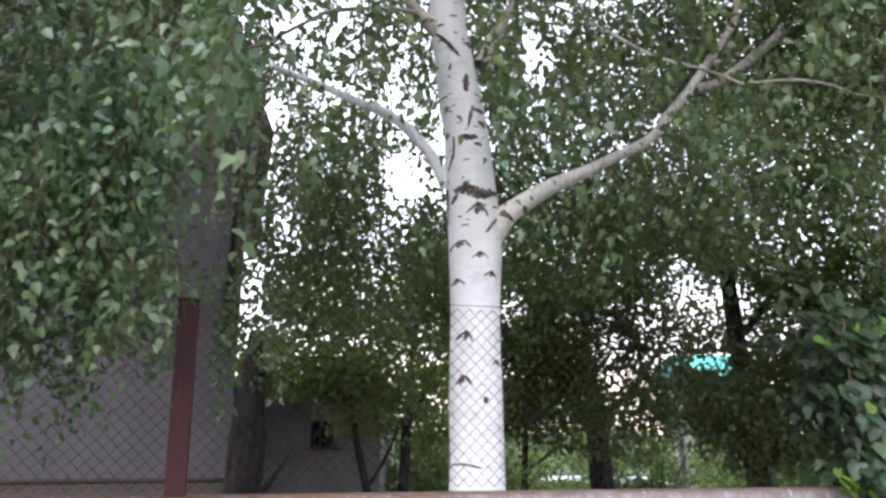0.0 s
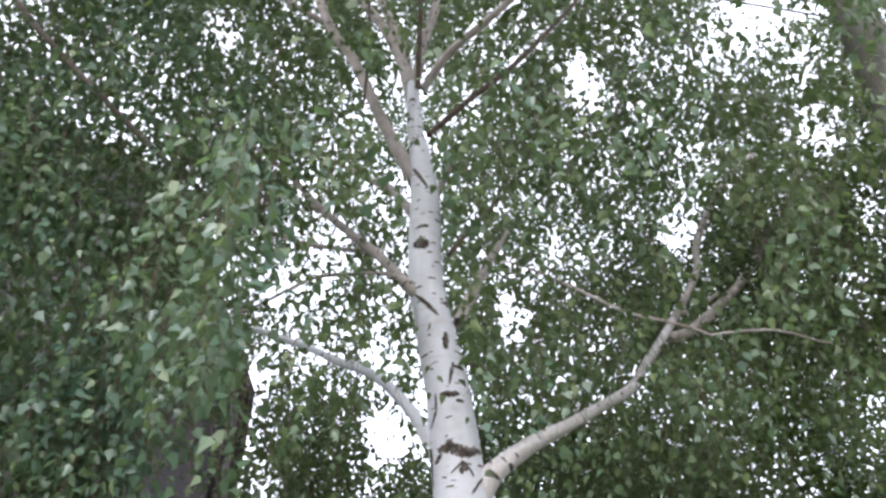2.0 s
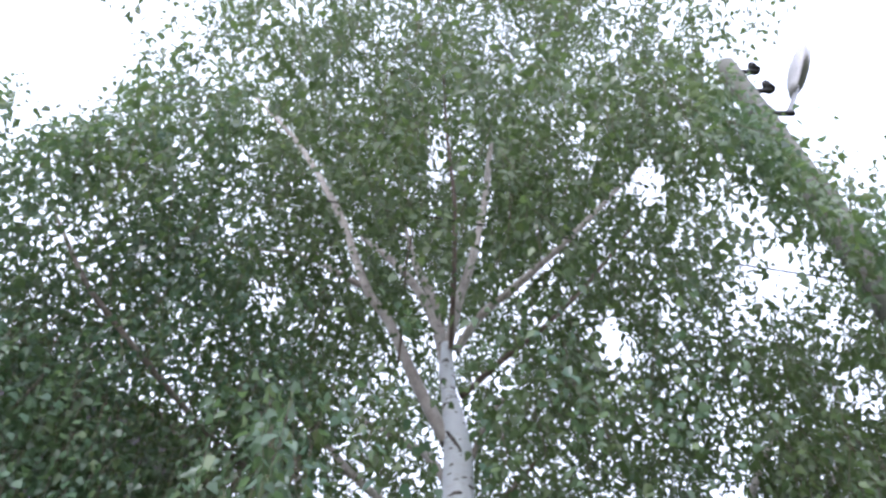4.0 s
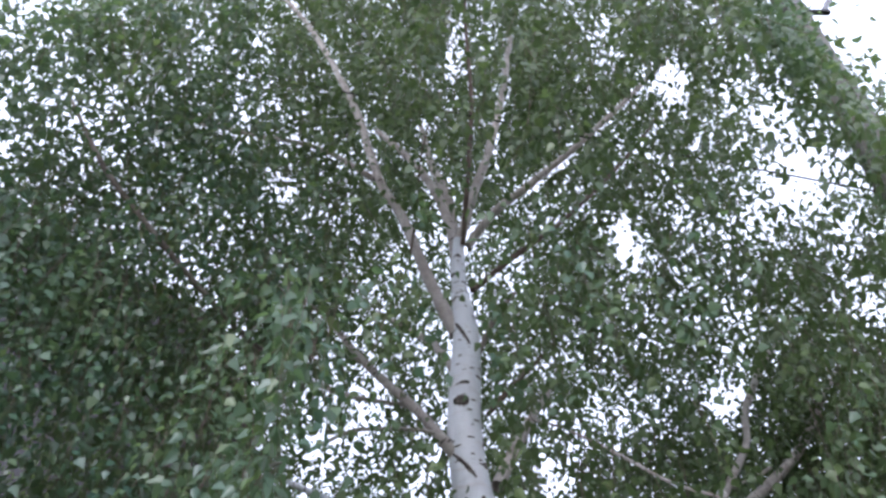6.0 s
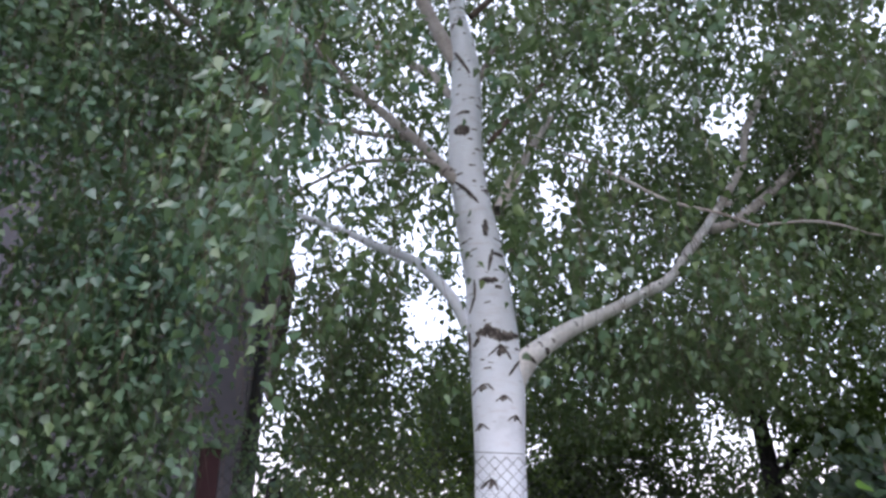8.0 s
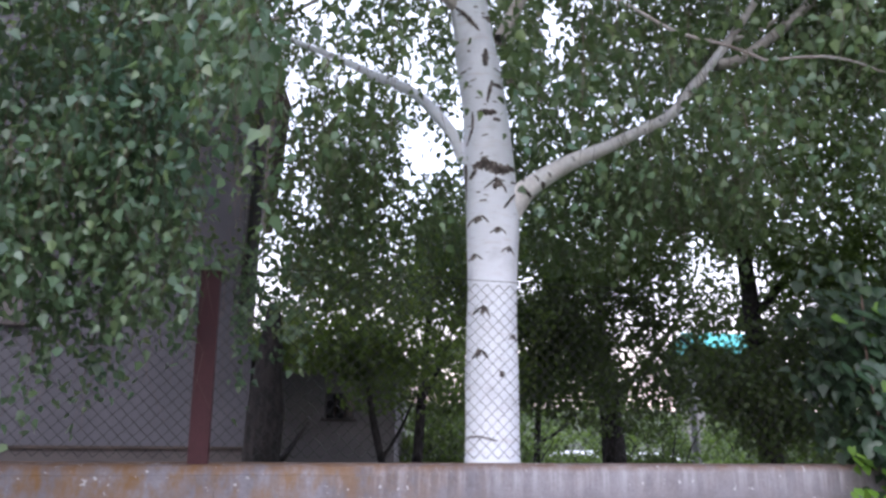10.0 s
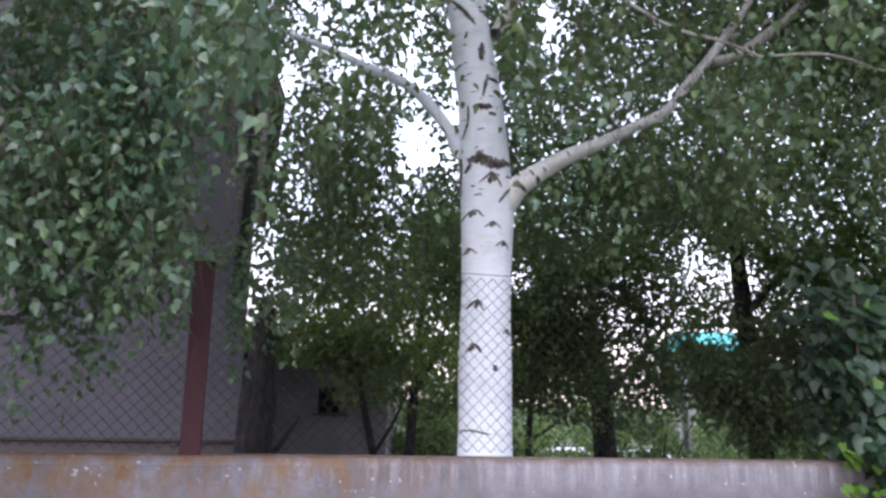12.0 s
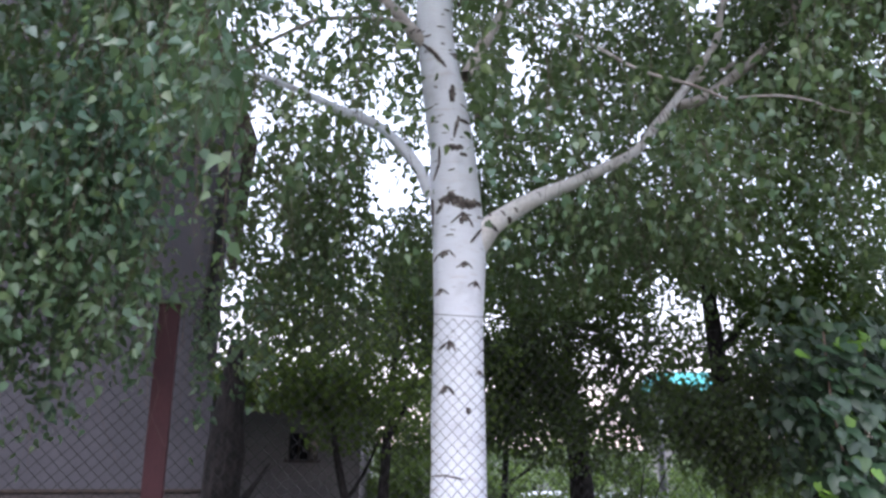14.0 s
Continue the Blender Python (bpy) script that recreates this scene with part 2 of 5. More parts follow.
    bump(n, l, p, pits, 0.9, 0.02)
    return m


CONCRETE = concrete()


# ---- building helpers ----
def empty(name, label, category, group="", kind="", at=(0, 0, 0)):
    e = new(name)
    e.location = at
    return tagged(e, label, category, group, kind)


def finish(name, bm, mat, parent=None, label="", smooth=False, kind=""):
    me = bpy.data.meshes.new(name)
    bm.normal_update()
    bm.to_mesh(me)
    bm.free()
    me.materials.append(mat)
    if smooth:
        me.polygons.foreach_set("use_smooth", [True] * len(me.polygons))
    ob = new(name, me)
    if parent:
        ob.parent = parent
        up, root = parent, Vector((0, 0, 0))
        while up:
            root = root + up.location
            up = up.parent
        ob.location = -root
    return tagged(ob, label, kind=kind)


part = finish


def raw(name, verts, faces, mat, parent=None, label="", smooth=False, kind=""):
    """A mesh from arrays of vertices and of faces with one count of corners."""
    me = bpy.data.meshes.new(name)
    k = faces.shape[1]
    me.vertices.add(len(verts))
    me.vertices.foreach_set("co", verts.astype(np.float32).ravel())
    me.loops.add(faces.size)
    me.loops.foreach_set("vertex_index", faces.astype(np.int32).ravel())
    me.polygons.add(len(faces))
    me.polygons.foreach_set("loop_start", np.arange(0, faces.size, k, dtype=np.int32))
    if smooth:
        me.polygons.foreach_set("use_smooth", np.ones(len(faces), dtype=bool))
    me.update(calc_edges=True)
    me.materials.append(mat)
    ob = new(name, me)
    if parent:
        ob.parent = parent
        ob.location = -parent.location
    return tagged(ob, label, kind=kind)


def box(bm, lo, hi, bevel=0.0):
    made = bmesh.ops.create_cube(bm, size=1)["verts"]
    size = [h - g for g, h in zip(lo, hi)]
    mid = [(h + g) / 2 for g, h in zip(lo, hi)]
    bmesh.ops.transform(bm, matrix=Matrix.Translation(mid) @ Matrix.Diagonal((*size, 1)), verts=made)
    if bevel:
        edges = list({e for v in made for e in v.link_edges})
        bmesh.ops.bevel(bm, geom=edges, offset=bevel, segments=2, affect="EDGES")


def spline(points, step):
    """Catmull-Rom through rows of (x, y, z, radius)."""
    p = np.array(points, float)
    p = np.vstack([2 * p[0] - p[1], p, 2 * p[-1] - p[-2]])
    out = []
    for i in range(1, len(p) - 2):
        k = max(2, int(np.linalg.norm(p[i + 1, :3] - p[i, :3]) / step))
        for u in np.arange(k) / k:
            a, b, c, d = p[i - 1:i + 3]
            out.append(0.5 * (2 * b + (c - a) * u + (2 * a - 5 * b + 4 * c - d) * u * u + (3 * b - 3 * c + d - a) * u ** 3))
    out.append(p[-2])
    out = np.array(out)
    out[:, 3] = np.maximum(out[:, 3], 0.002)
    return out


def tube_arrays(rows, sides, lumps=0.0, seed=0.0):
    rows = np.asarray(rows, float)
    tan = np.gradient(rows[:, :3], axis=0)
    tan /= np.linalg.norm(tan, axis=1, keepdims=True) + 1e-9
    ref = Vector((0.3, -1, 0.1)).normalized()
    verts = []
    ang = np.linspace(0, 2 * math.pi, sides, endpoint=False)
    for (x, y, z, r), t in zip(rows, tan):
        t = Vector(t)
        u = (ref - t * ref.dot(t)).normalized()
        ref = u
        v = t.cross(u)
        for a in ang:
            d = u * math.cos(a) + v * math.sin(a)
            k = r
            if lumps:
                k *= 1 + lumps * noise.noise(Vector((x * 3 + d.x * 1.3 + seed, y * 3 + d.y * 1.3, z * 3.2 + d.z)))
            verts.append((x + d.x * k, y + d.y * k, z + d.z * k))
    n = len(rows)
    i, j = np.meshgrid(np.arange(n - 1), np.arange(sides), indexing="ij")
    i, j = i.ravel(), j.ravel()
    k = (j + 1) % sides
    faces = np.stack([i * sides + j, i * sides + k, (i + 1) * sides + k, (i + 1) * sides + j], 1)
    return np.array(verts), faces


def limb(points, mat, parent, name="limb", sides=10, step=0.06, lumps=0.12, label=""):
    rows = spline(points, step)
    v, f = tube_arrays(rows, sides, lumps, points[0][0] * 7)
    tip = len(v)
    v = np.vstack([v, rows[-1, :3], rows[0, :3]])
    last = np.arange(sides) + (len(rows) - 1) * sides
    cap = np.stack([last, np.roll(last, -1), np.full(sides, tip), np.full(sides, tip)], 1)
    me = bpy.data.meshes.new(name)
    me.from_pydata(v.tolist(), [], f.tolist() + [c[:3].tolist() for c in cap])
    me.polygons.foreach_set("use_smooth", [True] * len(me.polygons))
    me.materials.append(mat)
    ob = new(name, me)
    ob.parent = parent
    ob.location = -parent.location
    return tagged(ob, label)


BIRCH_SHAPE = (np.array([(0, 0, 0), (-0.40, 0.22, 0.05), (-0.25, 0.60, 0.06), (0, 1.06, -0.08), (0.25, 0.60, 0.06), (0.40, 0.22, 0.05), (0, 0.42, -0.03)]),
               np.array([(0, 6, 1), (1, 6, 2), (2, 6, 3), (3, 6, 4), (4, 6, 5), (5, 6, 0)]))
rng = np.random.default_rng(7)


def leaves(name, at, axis, size, mat, parent, label="", turn=None, kind="stuff"):
    """Many leaves as one mesh: base points, the way each points, its length."""
    shape, tris = BIRCH_SHAPE
    at, axis = np.asarray(at), np.asarray(axis, float)
    n = len(at)
    axis = axis / (np.linalg.norm(axis, axis=1, keepdims=True) + 1e-9)
    nrm = rng.normal(size=(n, 3)) if turn is None else turn
    nrm = nrm - axis * (nrm * axis).sum(1, keepdims=True)
    nrm /= np.linalg.norm(nrm, axis=1, keepdims=True) + 1e-9
    side = np.cross(axis, nrm)
    size = np.broadcast_to(size, n)[:, None, None]
    wide = rng.uniform(0.8, 1.1, (n, 1, 1))
    fold = rng.uniform(-0.5, 2.2, (n, 1, 1))
    v = at[:, None] + size * (shape[None, :, :1] * wide * side[:, None] + shape[None, :, 1:2] * axis[:, None] + shape[None, :, 2:] * fold * nrm[:, None])
    f = (tris[None] + (np.arange(n) * len(shape))[:, None, None]).reshape(-1, 3)
    return raw(name, v.reshape(-1, 3), f, mat, parent, label, kind=kind)


# foliage gaps fitted to the camera's view: bearing, elevation, half widths, share of shoots left
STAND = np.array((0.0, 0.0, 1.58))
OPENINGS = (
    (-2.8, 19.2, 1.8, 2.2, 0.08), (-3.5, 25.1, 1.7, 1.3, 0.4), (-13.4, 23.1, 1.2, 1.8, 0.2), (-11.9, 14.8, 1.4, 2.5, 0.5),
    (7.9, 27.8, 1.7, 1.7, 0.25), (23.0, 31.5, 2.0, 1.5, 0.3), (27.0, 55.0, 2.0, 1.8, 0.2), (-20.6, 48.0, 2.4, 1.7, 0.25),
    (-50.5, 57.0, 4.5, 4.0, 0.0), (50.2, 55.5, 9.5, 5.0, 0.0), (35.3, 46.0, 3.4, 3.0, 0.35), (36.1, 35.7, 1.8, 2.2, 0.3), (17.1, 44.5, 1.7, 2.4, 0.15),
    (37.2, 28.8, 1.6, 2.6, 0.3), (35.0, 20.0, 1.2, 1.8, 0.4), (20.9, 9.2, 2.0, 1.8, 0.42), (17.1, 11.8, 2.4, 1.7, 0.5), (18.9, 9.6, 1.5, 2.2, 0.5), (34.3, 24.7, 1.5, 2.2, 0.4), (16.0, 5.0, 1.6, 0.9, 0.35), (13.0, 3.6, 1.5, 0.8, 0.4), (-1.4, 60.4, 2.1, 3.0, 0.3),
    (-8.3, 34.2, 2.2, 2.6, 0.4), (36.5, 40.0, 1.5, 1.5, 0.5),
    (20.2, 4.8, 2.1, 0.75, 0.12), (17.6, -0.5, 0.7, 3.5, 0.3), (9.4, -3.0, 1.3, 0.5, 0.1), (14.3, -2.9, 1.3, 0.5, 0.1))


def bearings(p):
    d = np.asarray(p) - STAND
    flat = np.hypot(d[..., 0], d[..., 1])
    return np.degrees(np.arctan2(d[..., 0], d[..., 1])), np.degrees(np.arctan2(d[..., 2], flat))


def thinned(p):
    """Which of the points stay, given the openings fitted to the view."""
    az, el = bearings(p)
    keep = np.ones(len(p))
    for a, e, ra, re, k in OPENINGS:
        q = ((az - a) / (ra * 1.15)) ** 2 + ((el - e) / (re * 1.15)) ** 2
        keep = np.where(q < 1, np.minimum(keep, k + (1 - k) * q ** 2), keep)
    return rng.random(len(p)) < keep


def clear_of_limbs(p):
    """Drops points that would hide the bare stem and the thick limbs from the camera."""
    keep = np.ones(len(p), bool)
    rows = np.vstack([np.c_[spline(points, 0.08), np.full(len(spline(points, 0.08)), chance)] for points, chance in BARE])
    raz, rel = bearings(rows[:, :3])
    rd = np.linalg.norm(rows[:, :3] - STAND, axis=1)
    wide = np.degrees(rows[:, 3] / rd) + np.select((rows[:, 3] > 0.058, rows[:, 3] > 0.03, rows[:, 3] > 0.0101), (0.5, 0.29, 0.22), 0.12)
    az, el = bearings(p)
    d = np.linalg.norm(p - STAND, axis=1)
    for a in range(0, len(p), 4000):
        q = slice(a, a + 4000)
        da = (az[q, None] - raz[None]) * np.cos(np.radians(el[q, None]))
        over = (np.hypot(da, el[q, None] - 0.3 - rel[None]) < wide[None]) & (d[q, None] < rd[None] + 0.1)
        keep[q] = rng.random(len(da)) > (over * rows[None, :, 4]).max(1)
    return keep


def clumpy(p, scale, low, high):
    """Uneven growth: shoots stay where a two-scale noise field is high."""
    f = np.array([0.75 * noise.noise(Vector(q) * scale) + 0.5 * noise.noise(Vector(q) * scale * 2.6) for q in p])
    return rng.random(len(p)) < np.clip((f - low) / (high - low), 0, 1)


def shoots(start, length, step, spread, leaf, droop=0.35):
    """Hanging shoots with leaves along them. Gives leaf bases, ways and sizes, and the stems' lines."""
    n = len(start)
    length = np.broadcast_to(length, n)
    lean = rng.normal(size=(n, 3)) * droop
    lean[:, 2] = -1
    lean /= np.linalg.norm(lean, axis=1, keepdims=True)
    k = np.maximum(2, (length / step).astype(int))
    idx = np.repeat(np.arange(n), k)
    u = np.concatenate([(np.arange(c) + rng.random(c)) / c for c in k])
    bow = rng.normal(size=(n, 3)) * 0.10
    at = start[idx] + lean[idx] * (u * length[idx])[:, None] + bow[idx] * (u * (1 - u) * length[idx])[:, None] * 3
    out = rng.normal(size=(len(idx), 3))
    out[:, 2] *= 0.4
    at = at + out * spread * 0.5
    way = out * 0.75 + np.array((0, 0, -1.0))
    size = leaf * rng.uniform(0.7, 1.25, len(idx))
    lines = np.stack([start, start + lean * (length * 0.5)[:, None] + bow * 0.75 * length[:, None] * 0.9, start + lean * length[:, None]], 1)
    return at, way, size, lines


def stems(name, lines, radius, mat, parent, label=""):
    """Thin three-sided stems along many short lines, as one mesh."""
    n, k, _ = lines.shape
    ang = np.array((0, 2.094, 4.189))
    ring = np.stack([np.cos(ang), np.sin(ang), 0 * ang], 1)
    taper = np.linspace(1, 0.4, k)[None, :, None, None] * radius
    v = lines[:, :, None, :] + ring[None, None] * taper
    i = np.arange(n)[:, None, None] * k * 3 + np.arange(k - 1)[None, :, None] * 3
    j = np.arange(3)[None, None]
    a, b = i + j, i + (j + 1) % 3
    f = np.stack([a, b, b + 3, a + 3], -1).reshape(-1, 4)
    return raw(name, v.reshape(-1, 3), f, mat, parent, label, kind="stuff")


# ---- ground ----
def ground():
    xs = np.r_[-900, -300, -120, -60, np.arange(-30, 31, 1.5), 60, 120, 300, 900]
    ys = np.r_[-900, -300, -100, -40, np.arange(-15, 48, 1.5), 60, 90, 150, 300, 900, 2500]
    v = []
    for y in ys:
        for x in xs:
            fall = min(max((y - 9) / 22, 0), 1)
            z = -1.9 * fall * fall * (3 - 2 * fall)
            if y > 6:
                z += 0.06 * noise.noise(Vector((x * 0.4, y * 0.4, 0)))
            v.append((x, y, z))
    nx = len(xs)
    f = [(j * nx + i, j * nx + i + 1, (j + 1) * nx + i + 1, (j + 1) * nx + i) for j in range(len(ys) - 1) for i in range(nx - 1)]
    g = raw("ground", np.array(v), np.array(f), GROUND, smooth=True)
    tagged(g, "dark grass and bare earth, falling away behind the garden", "ground", kind="structure")


ground()

# ---- garden wall and its fence ----
WALL_YAW = math.atan(0.24)
WALL_AT = Matrix.Translation((0, 4.10, 0)) @ Matrix.Rotation(WALL_YAW, 4, "Z")


def garden_wall():
    bm = bmesh.new()
    ss, cross = np.arange(-9, 9.01, 0.12), []
    for s in ss:
        chip = 0.010 * noise.noise(Vector((s * 4, 0, 3))) + 0.006 * noise.noise(Vector((s * 13, 5, 3)))
        ring = [(0, -0.3), (0, 0.4), (0, 0.9), (0.002, 1.21), (0.012, 1.242 + chip), (0.03, 1.25 + chip * 0.6), (0.12, 1.253), (0.235, 1.25), (0.25, 1.23), (0.25, -0.3)]
        cross.append([bm.verts.new((s, n + 0.006 * noise.noise(Vector((s * 1.3, z * 2, 0))), z)) for n, z in ring])
    for a, b in zip(cross, cross[1:]):
        for k in range(len(a) - 1):
            bm.faces.new((a[k], b[k], b[k + 1], a[k + 1]))
    for end in (cross[0], cross[-1]):
        bm.faces.new(end)
    bmesh.ops.recalc_face_normals(bm, faces=bm.faces)
    w = finish("garden_wall", bm, CONCRETE, smooth=True)
    w.matrix_world = Matrix.Translation((0, 0, -0.017)) @ WALL_AT
    tagged(w, "low grey concrete wall, rust-stained and streaked below its top", "wall", kind="structure")
    # a skim coat that has broken off along a ragged line
    bm = bmesh.new()
    rows = []
    for s in np.arange(-9, -0.36, 0.02):
        low = 1.0 + 0.05 * noise.noise(Vector((s * 1.6, 1, 0))) + 0.022 * noise.noise(Vector((s * 9, 2, 0))) + 0.014 * noise.noise(Vector((s * 31, 2, 0))) - 0.025 * s / 9
        low = min(low - 0.06 + max(0, s + 0.5) * 0.5, 1.19)
        rows.append([bm.verts.new(q) for q in ((s, 0.004, low), (s, -0.006, low + 0.002), (s, -0.008, low + 0.02), (s, -0.007, 1.20), (s, 0.003, 1.206))])
    for a, b in zip(rows, rows[1:]):
        for k in range(4):
            bm.faces.new((a[k], b[k], b[k + 1], a[k + 1]))
    c = finish("skim_coat", bm, CONCRETE, w)
    c.location = (0, 0, 0)
    bm = bmesh.new()
    rows = []
    for s in np.arange(-1.45, -0.16, 0.015):
        u = (s + 1.45) / 1.29
        high = 1.10 + 0.012 * noise.noise(Vector((s * 5, 7, 0))) + 0.010 * noise.noise(Vector((s * 27, 7, 0))) - 0.16 * max(0, u - 0.72) ** 1.5 / 0.148 * 0.9
        low = 0.955 + 0.012 * noise.noise(Vector((s * 6, 9, 0))) + 0.012 * noise.noise(Vector((s * 33, 9, 0)))
        high = max(high, low + 0.004)
        rows.append([bm.verts.new(q) for q in ((s, -0.002, low), (s, -0.016, low + 0.003), (s, -0.0135, (low + high) / 2), (s, -0.0125, high - 0.002), (s, -0.002, high))])
    for a, b in zip(rows, rows[1:]):
        for k in range(4):
            bm.faces.new((a[k], b[k], b[k + 1], a[k + 1]))
    c = finish("patch_of_mortar", bm, CONCRETE, w)
    c.location = (0, 0, 0)
    bm = bmesh.new()
    for s0, z0, s1, z1 in ((-1.22, 1.22, -1.205, 0.90),):
        prev = None
        for u in np.linspace(0, 1, 18):
            s = s0 + (s1 - s0) * u + 0.02 * noise.noise(Vector((u * 5, 4, 0))) + 0.008 * noise.noise(Vector((u * 19, 4, 0)))
            z = z0 + (z1 - z0) * u
            pair = [bm.verts.new((s - 0.0013, -0.0095, z)), bm.verts.new((s + 0.0013, -0.0095, z))]
            if prev:
                bm.faces.new((prev[0], prev[1], pair[1], pair[0]))
            prev = pair
    k = finish("crack", bm, SCAR, w)
    k.location = (0, 0, 0)


garden_wall()


def fence():
    f = empty("chain_link_fence", "rusty chain-link fence on dark red posts along the wall", "fence")
    f.matrix_world = WALL_AT
    pitch, low, high, n0 = 0.070, 1.262, 2.262, 0.135
    count = int((high - low) / (pitch / 2))
    rows_v, rows_f, base = [], [], 0
    for w in range(-220, 150):
        s = w * pitch / 2
        pts = []
        for k in range(count + 1):
            z = low + k * pitch / 2
            off = (pitch / 2) * ((k + w) % 2)
            x = s + off
            pts.append((x + 0.008 * noise.noise(Vector((x * 0.9, z * 1.5, 0))), n0 + (0.002 if k % 2 else -0.002) + 0.012 * noise.noise(Vector((x * 0.7, z * 1.2, 9))), z + 0.02 * noise.noise(Vector((x * 0.5, 3, 1))), 0.0022))
        v, q = tube_arrays(pts, 4)
        rows_v.append(v)
        rows_f.append(q + base)
        base += len(v)
    m = raw("wire_mesh", np.vstack(rows_v), np.vstack(rows_f), WIRE, f, kind="stuff")
    m.location = (0, 0, 0)
    for z in (2.262,):
        pts = [(s, n0, z + 0.02 * noise.noise(Vector((s * 0.5, 3, 1))), 0.0022) for s in np.arange(-7.6, 5.3, 0.15)]
        v, q = tube_arrays(pts, 5)
        t = raw("top_wire", v, q, WIRE, f)
        t.location = (0, 0, 0)
    for s, lean in ((-1.312, -0.011), (3.9, -0.01), (-5.6, 0.01)):
        bm = bmesh.new()
        box(bm, (-0.050, -0.035, 1.222), (0.050, 0.035, 2.21), 0.006)
        box(bm, (-0.053, -0.038, 2.21), (0.053, 0.038, 2.218), 0.002)
        p = finish("post", bm, RED_PAINT, f, "leaning post in dull dark red paint")
        p.matrix_local = Matrix.Translation((s, n0 - 0.052, 0)) @ Matrix.Translation((0, 0, 1.25)) @ Matrix.Rotation(lean, 4, "Y") @ Matrix.Translation((0, 0, -1.25))
        for z in (1.5, 1.85, 2.17):
            bm = bmesh.new()
            bmesh.ops.create_cone(bm, segments=8, radius1=0.0035, radius2=0.0035, depth=0.10, cap_ends=True, matrix=Matrix.Translation((0, 0.038, z)) @ Matrix.Rotation(radians(90), 4, "Y"))
            tie = finish("tie_wire", bm, WIRE, p)
            tie.location = (0, 0, 0)


fence()

# ---- birch ----
birch = empty("birch_tree", "tall white-barked birch with drooping leafy shoots behind the fence", "tree", at=(0.24, 5.0, 0))
TRUNK = [
    (0.26, 5.00, -0.20, 0.230), (0.25, 5.00, 0.40, 0.195), (0.25, 5.00, 1.20, 0.181), (0.24, 5.00, 1.78, 0.175), (0.24, 5.00, 2.35, 0.169), (0.24, 5.00, 2.83, 0.181), (0.21, 5.00, 3.21, 0.176), (0.18, 5.00, 3.59, 0.156), (0.14, 5.00, 3.87, 0.154), (0.07, 5.00, 4.32, 0.138), (0.04, 5.00, 4.70, 0.134), (0.05, 5.00, 5.47, 0.116), (-0.01, 5.00, 6.03, 0.071), (-0.03, 5.00, 6.28, 0.071), (-0.03, 5.00, 6.66, 0.054)]
limb(TRUNK, BIRCH, birch, "trunk", 28, 0.04, 0.035, "white papery bark with dark scars")
LIMB_R = [(0.33, 5.00, 2.85, 0.098), (0.43, 4.97, 2.98, 0.080), (0.52, 4.97, 3.06, 0.067), (0.79, 5.05, 3.25, 0.056), (1.10, 5.15, 3.415, 0.045), (1.37, 5.30, 3.595, 0.040), (1.52, 5.35, 3.68, 0.043), (1.65, 5.40, 3.79, 0.038), (1.81, 5.50, 4.01, 0.037), (1.95, 5.55, 4.18, 0.038), (2.18, 5.70, 4.49, 0.035)]
limb(LIMB_R, CREAM_BARK, birch, sides=18, label="thick white limb")
LIMB_RA_RA_UP = [(2.17, 5.70, 4.47, 0.036), (2.39, 5.80, 4.79, 0.033), (2.58, 5.90, 5.10, 0.032), (2.71, 6.00, 5.52, 0.035), (3.19, 6.20, 6.28, 0.035), (3.76, 6.40, 6.90, 0.024)]
limb(LIMB_RA_RA_UP, PALE_LIMB, birch, sides=10)
LIMB_RB_RB_UP = [(2.08, 5.65, 4.30, 0.045), (2.29, 5.70, 4.37, 0.045), (2.65, 5.80, 4.66, 0.045), (3.03, 5.90, 5.03, 0.040), (3.33, 6.00, 5.44, 0.036), (3.83, 6.10, 6.14, 0.016)]
limb(LIMB_RB_RB_UP, PALE_LIMB, birch, sides=12)
LIMB_RC = [(2.29, 5.75, 4.58, 0.023), (2.46, 5.70, 4.63, 0.021), (2.59, 5.60, 4.69, 0.016)]
limb(LIMB_RC, PALE_LIMB, birch, sides=8)
LIMB_L = [(0.04, 5.00, 3.22, 0.044), (-0.04, 4.97, 3.40, 0.044), (-0.16, 5.10, 3.61, 0.042), (-0.37, 5.30, 3.88, 0.039), (-0.70, 5.50, 4.11, 0.035), (-1.01, 5.70, 4.34, 0.029), (-1.47, 5.90, 4.61, 0.021)]
limb(LIMB_L, BIRCH, birch, sides=14)
LIMB_A = [(0.10, 5.00, 4.29, 0.056), (-0.10, 4.95, 4.47, 0.048), (-0.32, 5.10, 4.82, 0.041), (-0.59, 5.20, 5.14, 0.039), (-0.85, 5.20, 5.40, 0.032), (-1.15, 5.20, 5.77, 0.026), (-1.51, 5.20, 6.13, 0.016)]
limb(LIMB_A, PALE_LIMB, birch, sides=12)
LIMB_A2 = [(-0.85, 5.20, 5.37, 0.025), (-1.21, 5.00, 5.43, 0.022), (-1.50, 4.80, 5.41, 0.017), (-1.81, 4.60, 5.35, 0.012)]
limb(LIMB_A2, LIMB, birch, sides=8)
LIMB_A3 = [(-0.15, 5.00, 4.55, 0.018), (-0.28, 4.90, 4.55, 0.017), (-0.75, 4.80, 4.48, 0.017), (-0.93, 4.70, 4.33, 0.015), (-1.22, 4.60, 4.10, 0.012), (-1.47, 4.50, 3.98, 0.008)]
limb(LIMB_A3, PALE_LIMB, birch, sides=8)
LIMB_A4 = [(0.01, 5.10, 5.13, 0.038), (-0.22, 5.40, 5.70, 0.041), (-0.47, 5.60, 6.02, 0.035), (-0.87, 5.80, 6.42, 0.020)]
limb(LIMB_A4, PALE_LIMB, birch, sides=10)
